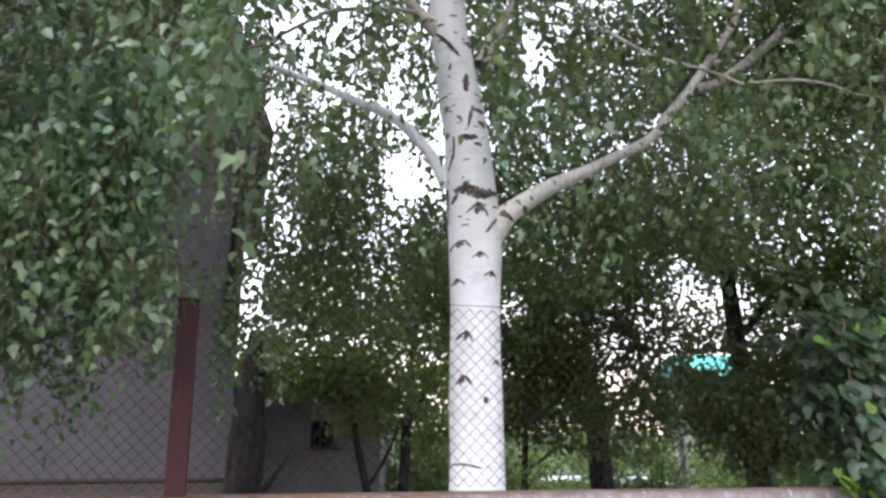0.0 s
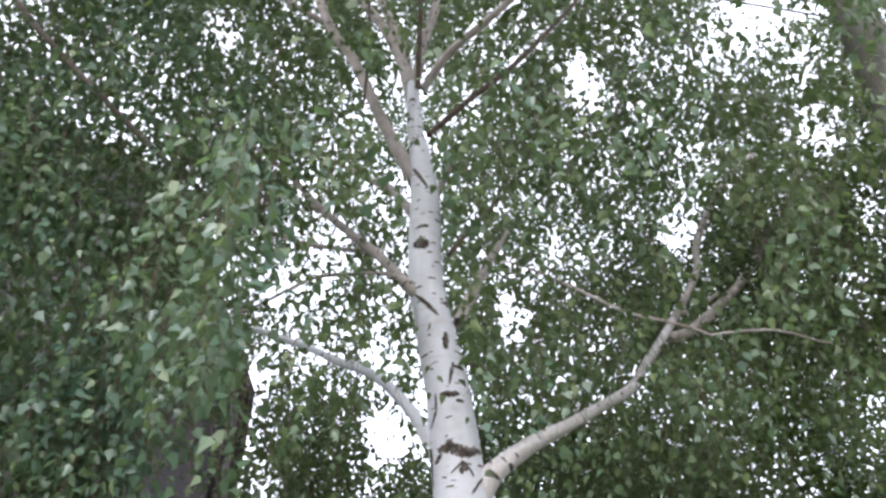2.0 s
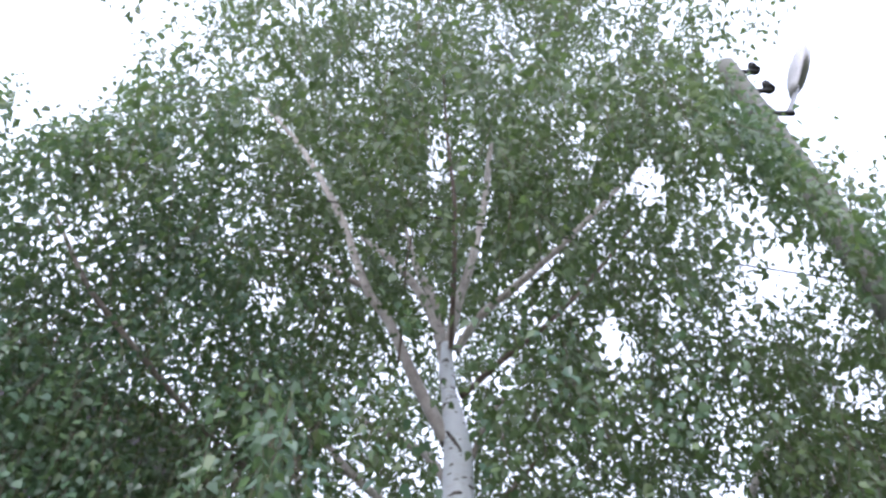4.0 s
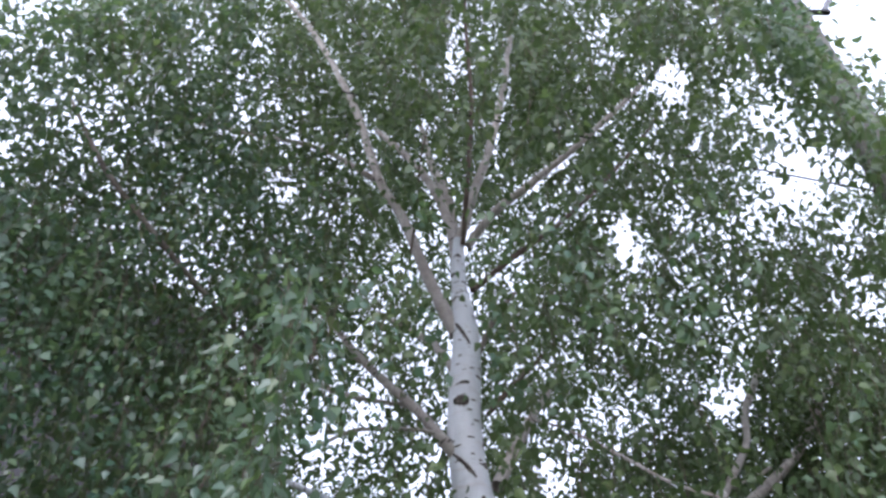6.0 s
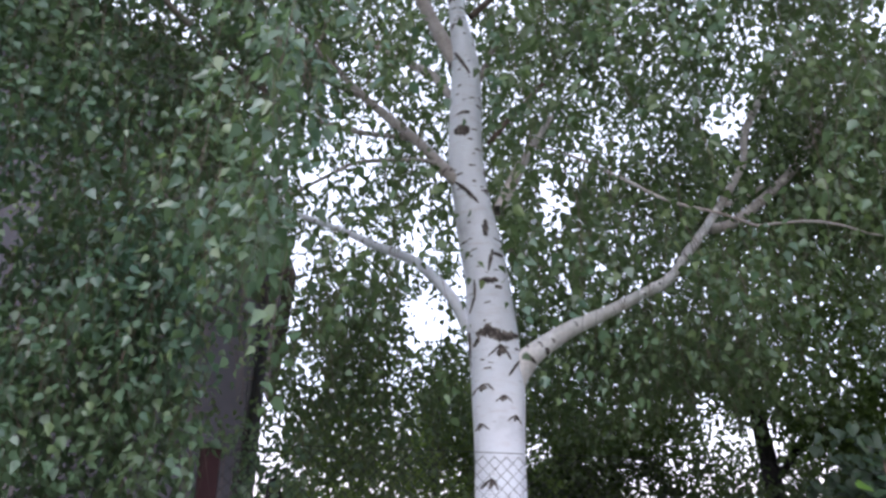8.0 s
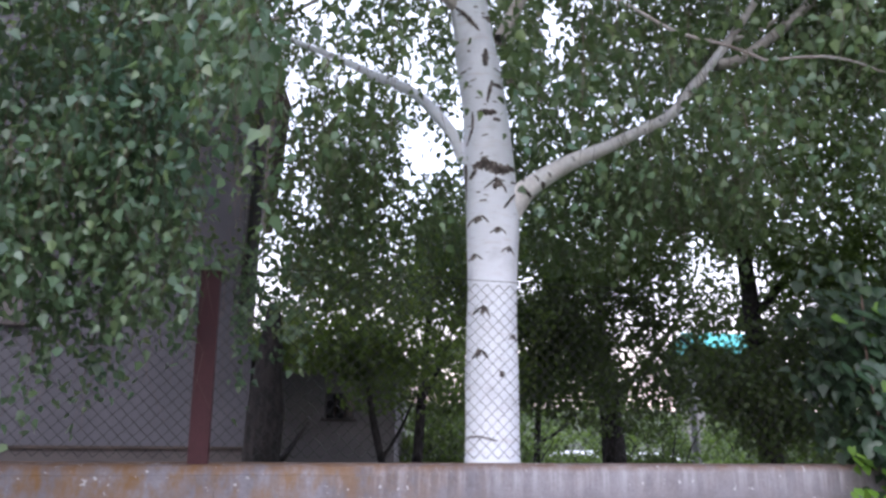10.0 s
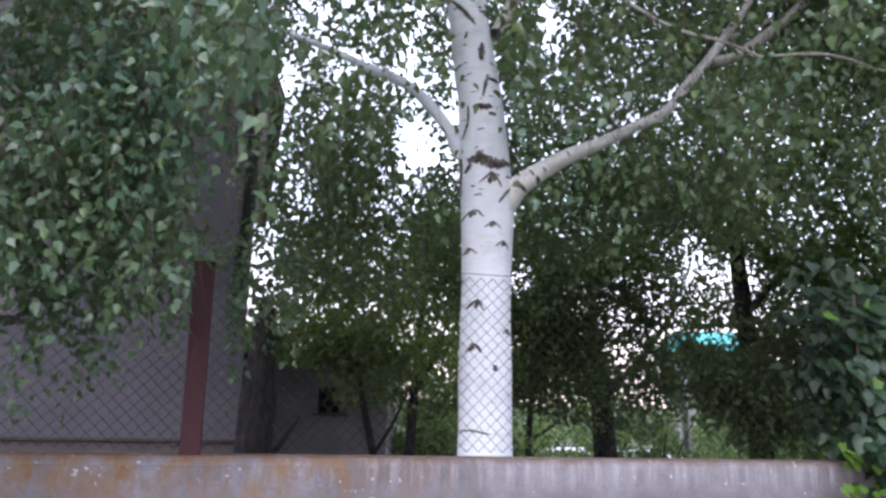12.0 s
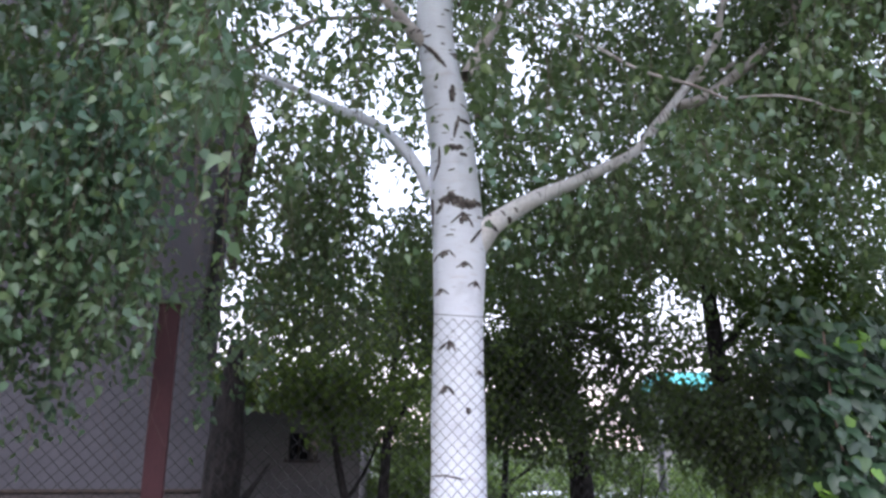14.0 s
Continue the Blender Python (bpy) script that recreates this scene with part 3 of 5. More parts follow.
LIMB_A5 = [(-0.35, 5.20, 4.94, 0.021), (-0.60, 5.30, 5.03, 0.022), (-1.07, 5.50, 5.25, 0.023), (-1.47, 5.60, 5.50, 0.016)]
limb(LIMB_A5, LIMB, birch, sides=8)
LIMB_S1 = [(-0.03, 5.00, 5.53, 0.063), (-0.31, 5.05, 6.24, 0.055), (-0.51, 5.05, 6.80, 0.050), (-0.64, 5.05, 7.12, 0.049), (-0.82, 5.00, 7.41, 0.047), (-1.03, 5.00, 8.06, 0.044), (-1.22, 5.00, 8.70, 0.043), (-1.73, 5.00, 9.93, 0.037), (-2.26, 5.00, 10.96, 0.033), (-3.04, 5.00, 12.17, 0.018)]
limb(LIMB_S1, PALE_LIMB, birch, sides=12)
LIMB_S1B = [(-0.92, 5.00, 7.54, 0.036), (-1.52, 4.90, 7.90, 0.028), (-2.18, 4.80, 7.98, 0.025), (-2.85, 4.70, 8.06, 0.016)]
limb(LIMB_S1B, LIMB, birch, sides=8)
LIMB_S2 = [(-0.04, 5.00, 6.37, 0.053), (-0.14, 5.10, 7.04, 0.050), (-0.35, 5.20, 7.72, 0.048), (-0.66, 5.30, 8.33, 0.040), (-1.06, 5.50, 9.03, 0.030)]
limb(LIMB_S2, PALE_LIMB, birch, sides=10)
LIMB_S2B = [(-0.06, 5.00, 6.66, 0.043), (-0.14, 5.30, 7.55, 0.055), (-0.38, 5.60, 8.59, 0.048), (-0.57, 5.80, 9.66, 0.030)]
limb(LIMB_S2B, PALE_LIMB, birch, sides=10)
LIMB_S3 = [(-0.03, 5.00, 6.55, 0.048), (0.11, 5.00, 7.31, 0.049), (0.29, 5.10, 8.17, 0.051), (0.48, 5.20, 9.41, 0.043), (0.64, 5.30, 10.95, 0.037)]
limb(LIMB_S3, PALE_LIMB, birch, sides=10)
LIMB_S4 = [(0.01, 4.95, 6.54, 0.024), (0.06, 4.70, 7.49, 0.026), (0.08, 4.60, 8.54, 0.025), (0.01, 4.50, 9.86, 0.021), (-0.02, 4.50, 11.77, 0.017)]
limb(LIMB_S4, TWIG, birch, sides=8)
LIMB_S5 = [(0.06, 5.00, 6.59, 0.043), (0.31, 4.90, 6.95, 0.041), (0.73, 4.80, 7.33, 0.037), (1.23, 4.70, 7.84, 0.033), (1.92, 4.60, 8.67, 0.026), (2.37, 4.50, 9.22, 0.017)]
limb(LIMB_S5, PALE_LIMB, birch, sides=10)
LIMB_S6 = [(0.10, 5.00, 6.03, 0.031), (0.52, 5.10, 6.57, 0.030), (0.96, 5.20, 7.09, 0.029), (1.55, 5.30, 7.90, 0.025), (2.01, 5.30, 8.55, 0.020), (2.45, 5.30, 9.28, 0.015)]
limb(LIMB_S6, TWIG, birch, sides=8)
LIMB_TWIG = [(-0.47, 4.80, 6.19, 0.013), (-0.42, 4.70, 6.82, 0.013), (-0.42, 4.60, 7.37, 0.011), (-0.34, 4.60, 8.13, 0.009)]
limb(LIMB_TWIG, TWIG, birch, sides=6)
LIMB_DRAPE = [(-1.22, 4.20, 4.60, 0.020), (-1.37, 3.60, 4.44, 0.018), (-1.59, 3.20, 4.51, 0.018), (-1.96, 2.90, 4.82, 0.018), (-2.18, 2.80, 5.06, 0.017), (-2.40, 2.70, 5.38, 0.014), (-2.59, 2.70, 5.68, 0.008)]
limb(LIMB_DRAPE, PALE_TWIG, birch, sides=8, label="dark reddish limb hanging forward over the wall")
LIMB_X = [(0.46, 4.50, 4.43, 0.008), (0.70, 4.30, 4.23, 0.009), (1.03, 4.20, 3.98, 0.010), (1.28, 4.10, 3.76, 0.009), (1.54, 4.00, 3.62, 0.010), (1.71, 4.00, 3.55, 0.009), (1.76, 4.00, 3.53, 0.009), (1.82, 4.00, 3.54, 0.008), (2.03, 3.90, 3.51, 0.0075), (2.16, 3.80, 3.43, 0.006), (2.28, 3.80, 3.38, 0.005), (2.40, 3.76, 3.34, 0.003)]
limb(LIMB_X, LIMB, birch, sides=8, label="thin pale branch with a bent tip")
LIMB_B1 = [(0.29, 5.10, 4.21, 0.053), (0.42, 5.30, 4.57, 0.051), (0.59, 5.60, 5.02, 0.043), (0.87, 5.90, 5.61, 0.025)]
limb(LIMB_B1, PALE_LIMB, birch, sides=10)
LIMB_B2 = [(0.23, 5.10, 4.82, 0.023), (0.43, 5.20, 5.14, 0.022), (0.69, 5.40, 5.56, 0.018), (0.98, 5.50, 5.97, 0.011)]
limb(LIMB_B2, TWIG, birch, sides=8)
LIMB_B3 = [(0.37, 5.10, 3.89, 0.034), (0.53, 5.30, 3.88, 0.029), (0.69, 5.50, 3.90, 0.018)]
limb(LIMB_B3, LIMB, birch, sides=8)
LIMB_B4 = [(0.14, 5.00, 5.30, 0.024), (0.33, 5.10, 5.85, 0.023), (0.56, 5.20, 6.26, 0.016)]
limb(LIMB_B4, PALE_TWIG, birch, sides=8)

CABLE_RUN = [(-9.07, 4.20, 10.19, 0.010), (-2.37, 4.20, 8.27, 0.010), (-0.40, 4.20, 7.70, 0.010), (1.57, 4.20, 7.13, 0.010), (5.90, 4.20, 5.89, 0.010)]
BARE = [(TRUNK, 0.98), (LIMB_R, 0.97), (LIMB_RA_RA_UP, 0.93), (LIMB_RB_RB_UP, 0.93), (LIMB_L, 0.95), (LIMB_A, 0.95), (LIMB_A3, 0.8), (LIMB_S1, 0.97), (LIMB_S1B, 0.82), (LIMB_S2, 0.93), (LIMB_S2B, 0.8), (LIMB_S3, 0.93), (LIMB_S4, 0.85), (LIMB_S5, 0.95), (LIMB_S6, 0.95), (LIMB_B1, 0.6), (LIMB_DRAPE, 0.85), (LIMB_X, 0.95), (CABLE_RUN, 0.7)]
trunk_rows = spline(TRUNK, 0.02)


def bark(x, z, proud):
    """A place on the trunk's street side."""
    cx, cy, r = (np.interp(z, trunk_rows[:, 2], trunk_rows[:, c]) for c in (0, 1, 3))
    a = max(-1.35, min(1.35, (x - cx) / r))
    if abs(a) > 0.95:
        a = math.copysign(0.95, a)
    return (cx + a * (r + proud), cy - math.sqrt(1 - a * a) * (r + proud), z)


def scar(line, width, proud=0.006):
    """A dark welt in the bark along a short line of (x, z), thick in the middle and ragged at the edges."""
    bm = bmesh.new()
    pts = np.array(line, float)
    seg = np.r_[0, np.cumsum(np.hypot(*np.diff(pts, axis=0).T))]
    u = np.linspace(0, seg[-1], max(6, int(seg[-1] / 0.008)))
    xs, zs = np.interp(u, seg, pts[:, 0]), np.interp(u, seg, pts[:, 1])
    dx, dz = np.gradient(xs), np.gradient(zs)
    ln = np.hypot(dx, dz) + 1e-9
    prev = None
    for k, (x, z) in enumerate(zip(xs, zs)):
        e = u[k] / seg[-1]
        w = width * 0.5 * (0.25 + 0.75 * math.sin(math.pi * (0.06 + 0.88 * e)) ** 0.7)
        nx, nz = -dz[k] / ln[k], dx[k] / ln[k]
        ring = []
        for a in (-1, -0.5, 0, 0.5, 1):
            j = 1 + 0.5 * noise.noise(Vector((x * 45 + a * 3, z * 45, a * 2))) + 0.7 * noise.noise(Vector((x * 160 + a * 5, z * 160, a)))
            ring.append(bm.verts.new(bark(x + nx * w * a * j, z + nz * w * a * j, proud * (1.2 - a * a) + 0.0025 * noise.noise(Vector((x * 90, z * 90, a))))))
        if prev:
            for i in range(4):
                bm.faces.new((prev[i], prev[i + 1], ring[i + 1], ring[i]))
        prev = ring
    finish("bark_scar", bm, SCAR, birch)


def chevron(x, z, w, h, thick):
    """The brow over an old branch: two unequal drooping arms, a blot where they meet."""
    n1, n2 = noise.noise(Vector((x * 31, z * 17, 0))), noise.noise(Vector((z * 23, x * 11, 4)))
    lop = 0.5 + 0.5 * n1
    a, b = w * lop, w * (1 - lop)
    scar(((x - a, z - h * (0.45 + 0.5 * n2)), (x - a * 0.55, z - h * (0.1 - 0.4 * n1)), (x, z + h * 0.42)), thick * 0.62)
    scar(((x - a * 0.06, z + h * 0.42), (x + b * 0.5, z + h * (0.1 + 0.4 * n2)), (x + b, z - h * (0.3 + 0.5 * lop))), thick * 0.55)
    # rough grey bark under the brow
    scar(((x - w * 0.10, z - h * 0.45), (x - w * 0.02, z + h * 0.38)), w * 0.26, 0.004)
    scar(((x + w * 0.12 * (1 + n1), z - h * 0.25), (x + w * 0.04, z + h * 0.36)), w * 0.2, 0.005)


chevron(0.132, 2.772, 0.15, 0.05, 0.022)
chevron(0.268, 2.697, 0.11, 0.05, 0.018)
chevron(0.343, 2.572, 0.085, 0.05, 0.018)
chevron(0.112, 2.522, 0.09, 0.05, 0.022)
chevron(0.258, 3.019, 0.15, 0.1, 0.03)
scar(((0.098, 3.143), (0.168, 3.153), (0.238, 3.113), (0.318, 3.128), (0.378, 3.153)), 0.075)
scar(((0.158, 3.203), (0.208, 3.143), (0.258, 3.163)), 0.055)
scar(((0.078, 3.063), (0.118, 3.123)), 0.03)
scar(((0.392, 2.974), (0.305, 2.846)), 0.016)
scar(((0.123, 3.534), (0.253, 3.538)), 0.055)
scar(((0.230, 3.485), (0.280, 3.489)), 0.035)
scar(((0.090, 3.548), (0.092, 3.429), (0.055, 3.310)), 0.016)
scar(((0.222, 3.777), (0.188, 3.605)), 0.026)
scar(((0.225, 3.748), (0.299, 3.752)), 0.03)
scar(((0.172, 3.879), (0.176, 4.019)), 0.045)
scar(((-0.003, 3.853), (0.047, 3.857)), 0.012)
scar(((-0.036, 4.358), (0.130, 4.156)), 0.03)
chevron(0.180, 2.162, 0.11, 0.07, 0.03)
chevron(0.147, 1.881, 0.1, 0.07, 0.03)
scar(((0.295, 1.730), (0.299, 1.770)), 0.035)
chevron(0.374, 1.992, 0.05, 0.04, 0.015)
scar(((0.073, 1.348), (0.153, 1.360), (0.273, 1.336)), 0.012)
scar(((0.040, 2.926), (0.050, 3.176)), 0.03)
scar(((-0.045, 4.801), (0.071, 4.805)), 0.1)
scar(((-0.005, 4.966), (0.075, 4.970)), 0.03)
scar(((-0.039, 5.590), (0.082, 5.345)), 0.03)
scar(((0.123, 5.048), (0.173, 5.052)), 0.02)
scar(((0.189, 4.413), (0.193, 4.513)), 0.03)
scar(((0.194, 4.252), (0.198, 4.312)), 0.05)
scar(((-0.034, 4.413), (0.016, 4.417)), 0.012)
chevron(-0.054, 5.883, 0.08, 0.05, 0.022)
chevron(-0.070, 6.169, 0.08, 0.05, 0.02)
chevron(-0.031, 6.400, 0.07, 0.05, 0.02)


def limb_scar(points, u, turn, long, across):
    """A dark welt on a limb: share of its length, angle round it from the street side, size along and across."""
    rows = spline(points, 0.02)
    k = int(u * (len(rows) - 1))
    c, r = Vector(rows[k, :3]), rows[k, 3]
    along = Vector(rows[min(k + 1, len(rows) - 1), :3] - rows[max(k - 1, 0), :3]).normalized()
    out = Vector((0, -1, 0)) - along * along.dot(Vector((0, -1, 0)))
    out.normalize()
    side = along.cross(out)
    bm = bmesh.new()
    prev = None
    for i in range(7):
        e = i / 6
        ring = []
        for a in (-1, -0.5, 0, 0.5, 1):
            j = (1 + 0.8 * noise.noise(Vector((u * 60 + i, a * 2, turn)))) * (0.2 + math.sin(math.pi * (0.08 + 0.84 * e)))
            t = radians(turn) + a * across * 0.5 * j / r
            h = r * 1.06 + 0.004 * (1.2 - a * a)
            ring.append(bm.verts.new(c + along * ((e - 0.5) * long) + out * (math.cos(t) * h) + side * (math.sin(t) * h)))
        if prev:
            for i2 in range(4):
                bm.faces.new((prev[i2], prev[i2 + 1], ring[i2 + 1], ring[i2]))
        prev = ring
    finish("bark_scar", bm, SCAR, birch)


mark = random.Random(23)
for u, turn, long, across in ((0.12, -10, 0.014, 0.05), (0.16, 15, 0.012, 0.035), (0.08, 20, 0.026, 0.09), (0.13, 50, 0.035, 0.05)):
    limb_scar(LIMB_R, u, turn, long, across)
for points, number in ((LIMB_R, 6), (LIMB_L, 5), (LIMB_A, 12), (LIMB_S1, 18), (LIMB_RB_RB_UP, 10), (LIMB_RA_RA_UP, 8), (LIMB_S3, 8), (LIMB_S2, 6)):
    for _ in range(number):
        limb_scar(points, mark.uniform(0.08, 0.92), mark.uniform(-60, 60), mark.uniform(0.006, 0.02), mark.uniform(0.02, 0.06))

fleck = random.Random(11)
for _ in range(60):
    zz = fleck.uniform(2.9, 6.4)
    cx, cr = np.interp(zz, trunk_rows[:, 2], trunk_rows[:, 0]), np.interp(zz, trunk_rows[:, 2], trunk_rows[:, 3])
    xx, ww = cx + cr * fleck.uniform(-0.85, 0.75), fleck.uniform(0.015, 0.05)
    scar(((xx, zz), (xx + ww, zz + fleck.uniform(-0.01, 0.012))), fleck.uniform(0.006, 0.015), 0.004)


def birch_crown():
    # the main crown: a tall ovoid round the stem
    n = 36500
    z = rng.uniform(3.1, 13.0, n)
    reach = np.interp(z, (3.1, 4.2, 6.0, 8.5, 10.5, 13.0), (2.6, 3.5, 4.0, 3.9, 3.4, 1.6))
    r, a = reach * np.sqrt(rng.random(n)), rng.uniform(0, 2 * math.pi, n)
    p = np.stack([0.15 + r * np.cos(a), 5.15 + r * np.sin(a), z], 1)
    az, el = bearings(p)
    dist = np.linalg.norm(p - STAND, axis=1)
    p = p[(dist > 3.6) & ~((az < -14) & (dist < 4.4)) & ~((el < 22) & (np.hypot(p[:, 0] - 0.2, p[:, 1] - 5) < 0.9) & (p[:, 1] < 5))]
    p = p[clumpy(p, 1.15, -0.14, 0.06)]
    # sprays clumped by viewing direction, so the thin places between line up for the camera
    p = p[clumpy(np.stack([p[:, 0] / p[:, 1] * 9, 0 * p[:, 0] + 3, p[:, 2] / p[:, 1] * 7], 1), 0.95, -0.30, -0.10)]
    az, el = bearings(p)
    p = p[~((az > -21) & (az < -14.6) & (el > 2) & (el < 25) & (rng.random(len(p)) < 0.86))]
    az, el = bearings(p)
    # thinner between the stem and the house
    share = np.where(az < -8, np.interp(el, (15, 30, 42), (1.0, 1.0, 1.0)), np.where(az < -0.5, np.interp(el, (15, 20, 42), (0.8, 1.0, 1.0)), 1.0))
    p = p[rng.random(len(p)) < share]
    az, el = bearings(p)
    n = 2000
    az, el, d = np.radians(rng.uniform(3, 36, n)), np.radians(rng.uniform(38, 65, n)), rng.uniform(5.2, 8.2, n)
    q = STAND + d[:, None] * np.stack([np.sin(az) * np.cos(el), np.cos(az) * np.cos(el), np.sin(el)], 1)
    p = np.vstack([p, q[clumpy(q, 1.2, -0.15, 0.2)]])
    n = 900
    az, el, d = np.radians(rng.uniform(3, 22, n)), np.radians(rng.uniform(15, 31, n)), rng.uniform(5.6, 8.0, n)
    q = STAND + d[:, None] * np.stack([np.sin(az) * np.cos(el), np.cos(az) * np.cos(el), np.sin(el)], 1)
    p = np.vstack([p, q[clumpy(q, 1.2, -0.2, 0.15)]])
    n = 420
    az, el, d = np.radians(rng.uniform(-13.5, -2, n)), np.radians(rng.uniform(9, 25, n)), rng.uniform(5.4, 7.5, n)
    q = STAND + d[:, None] * np.stack([np.sin(az) * np.cos(el), np.cos(az) * np.cos(el), np.sin(el)], 1)
    p = np.vstack([p, q[clumpy(q, 1.2, -0.2, 0.15)]])
    n = 1700
    az, el, d = np.radians(rng.uniform(-24, -2, n)), np.radians(rng.uniform(48, 64, n)), rng.uniform(5.2, 8.2, n)
    q = STAND + d[:, None] * np.stack([np.sin(az) * np.cos(el), np.cos(az) * np.cos(el), np.sin(el)], 1)
    p = np.vstack([p, q[clumpy(q, 1.2, -0.15, 0.2)]])
    # sprays set behind the bare limbs along the camera's line of sight
    for points in (LIMB_S1, LIMB_S1B, LIMB_S2, LIMB_S3, LIMB_S4, LIMB_S5, LIMB_S6, LIMB_A, LIMB_RA_RA_UP, LIMB_RB_RB_UP):
        rows = spline(points, 0.05)[:, :3]
        rows = rows[rng.integers(len(rows) // 5, len(rows), 52 * int(len(rows) / 20))]
        q = STAND + (rows - STAND) * rng.uniform(1.04, 1.3, (len(rows), 1)) + rng.normal(size=rows.shape) * 0.16 + (0, 0, 0.25)
        p = np.vstack([p, q[clumpy(q, 1.4, -0.35, 0.1)]])
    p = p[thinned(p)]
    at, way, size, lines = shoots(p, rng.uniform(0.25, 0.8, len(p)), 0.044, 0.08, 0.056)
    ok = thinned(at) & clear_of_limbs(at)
    leaves("crown", at[ok], way[ok], size[ok], BIRCH_LEAF, birch, "drooping crown of small green leaves")
    lines = lines[clear_of_limbs(lines[:, 0]) & clear_of_limbs(lines[:, 1]) & clear_of_limbs(lines[:, 2])]
    stems("twig_mass", lines, 0.0022, TWIG, birch)
    # a few shoots hang nearer, before the fence
    n = 420
    az, el, d = np.radians(rng.uniform(-9, 36, n)), np.radians(rng.uniform(17, 50, n)), rng.uniform(3.2, 4.0, n)
    p = STAND + d[:, None] * np.stack([np.sin(az) * np.cos(el), np.cos(az) * np.cos(el), np.sin(el)], 1)
    p = p[clumpy(p, 1.6, 0.0, 0.3)]
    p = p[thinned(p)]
    # and some before the lamp post
    n = 400
    el = rng.uniform(43, 60, n)
    az = np.interp(el, (43, 48, 50, 53, 60), (46, 44.5, 41.8, 40.5, 39.8)) + rng.normal(size=n) * np.where(el < 49, 2.6, 1.4)
    az, el, d = np.radians(az), np.radians(el), rng.uniform(4.3, 5.4, n)
    q = STAND + d[:, None] * np.stack([np.sin(az) * np.cos(el), np.cos(az) * np.cos(el), np.sin(el)], 1)
    p = np.vstack([p, q[clumpy(q, 2.0, -0.2, 0.15)]])
    at, way, size, lines = shoots(p, rng.uniform(0.15, 0.5, len(p)), 0.042, 0.07, 0.052, 0.2)
    ok = clear_of_limbs(at)
    leaves("near_foliage", at[ok], way[ok], size[ok], NEAR_LEAF, birch)
    # the long shoots that hang forward over the wall
    n = 13000
    az, el = rng.uniform(-62, -11, n), rng.uniform(4, 62, n)
    d = rng.uniform(3.15, 4.35, n) / np.cos(np.radians(el)) ** 0.85
    edge = np.interp(el, (2, 8, 10, 15, 22, 28, 36, 42, 48, 55), (-21.5, -21.0, -20.8, -20.6, -18.8, -15.8, -15.5, -12.0, -17.0, -25.0))
    edge = edge + 1.6 * np.sin(el * 1.7) + rng.normal(size=n) * 0.8 + np.where(rng.random(n) < 0.12, rng.uniform(0, 3.5, n), 0)
    top = np.interp(az, (-62, -53, -49, -44, -36, -28, -11), (50, 51, 54, 60, 62, 62, 62)) + 3 * np.sin(az * 0.9) + rng.normal(size=n) * 1.5
    low = np.interp(az, (-58, -33, -28, -24, -21, -18), (11.0, 10.5, 10.0, 10.5, 11.0, 15.0)) + rng.normal(size=n) * 1.8
    ok = (az < edge) & (el < top) & (el > low)
    az, el, d = np.radians(az[ok]), np.radians(el[ok]), d[ok]
    p = STAND + d[:, None] * np.stack([np.sin(az) * np.cos(el), np.cos(az) * np.cos(el), np.sin(el)], 1)
    p = p[clumpy(p, 1.5, -0.16, 0.14)]
    n = 150
    el = rng.uniform(24, 44, n)
    az = -18.5 + 2.2 * np.sin(el * 0.35) + rng.normal(size=n) * 2.2
    az, el, d = np.radians(az), np.radians(el), rng.uniform(2.4, 3.0, n)
    q = STAND + d[:, None] * np.stack([np.sin(az) * np.cos(el), np.cos(az) * np.cos(el), np.sin(el)], 1)
    p = np.vstack([p, q[clumpy(q, 2.5, -0.1, 0.2)]])
    # strands that come down between the post and the stem
    n = 120
    az, el, d = np.radians(rng.uniform(-18.5, -11.5, n)), np.radians(rng.uniform(6.5, 12.5, n)), rng.uniform(4.3, 4.9, n)
    q = STAND + d[:, None] * np.stack([np.sin(az) * np.cos(el), np.cos(az) * np.cos(el), np.sin(el)], 1)
    p = np.vstack([p, q[clumpy(q, 2.5, -0.1, 0.2)]])
    # the low fringe over the house front
    n = 620
    az, el, d = np.radians(rng.uniform(-36, -19.8, n)), np.radians(rng.uniform(6.0, 14.0, n)), rng.uniform(3.7, 4.3, n)
    q = STAND + d[:, None] * np.stack([np.sin(az) * np.cos(el), np.cos(az) * np.cos(el), np.sin(el)], 1)
    p = np.vstack([p, q[clumpy(q, 2.0, -0.15, 0.15)]])
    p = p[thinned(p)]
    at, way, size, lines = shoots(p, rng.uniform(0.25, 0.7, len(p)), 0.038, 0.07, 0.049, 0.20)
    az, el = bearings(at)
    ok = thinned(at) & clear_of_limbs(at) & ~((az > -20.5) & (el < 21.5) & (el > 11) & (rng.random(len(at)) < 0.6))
    ok &= ~((az > -19.4) & (az < -16.8) & (el < 8.6))
    ok &= (el > 1.2 + 4.5 * rng.random(len(at))) | clumpy(at, 2.2, -0.05, 0.1)
    leaves("hanging_foliage", at[ok], way[ok], size[ok], NEAR_LEAF, birch, "long shoots of grey-green leaves hanging over the wall")
    stems("hanging_twig_mass", lines, 0.0011, TWIG, birch)


birch_crown()


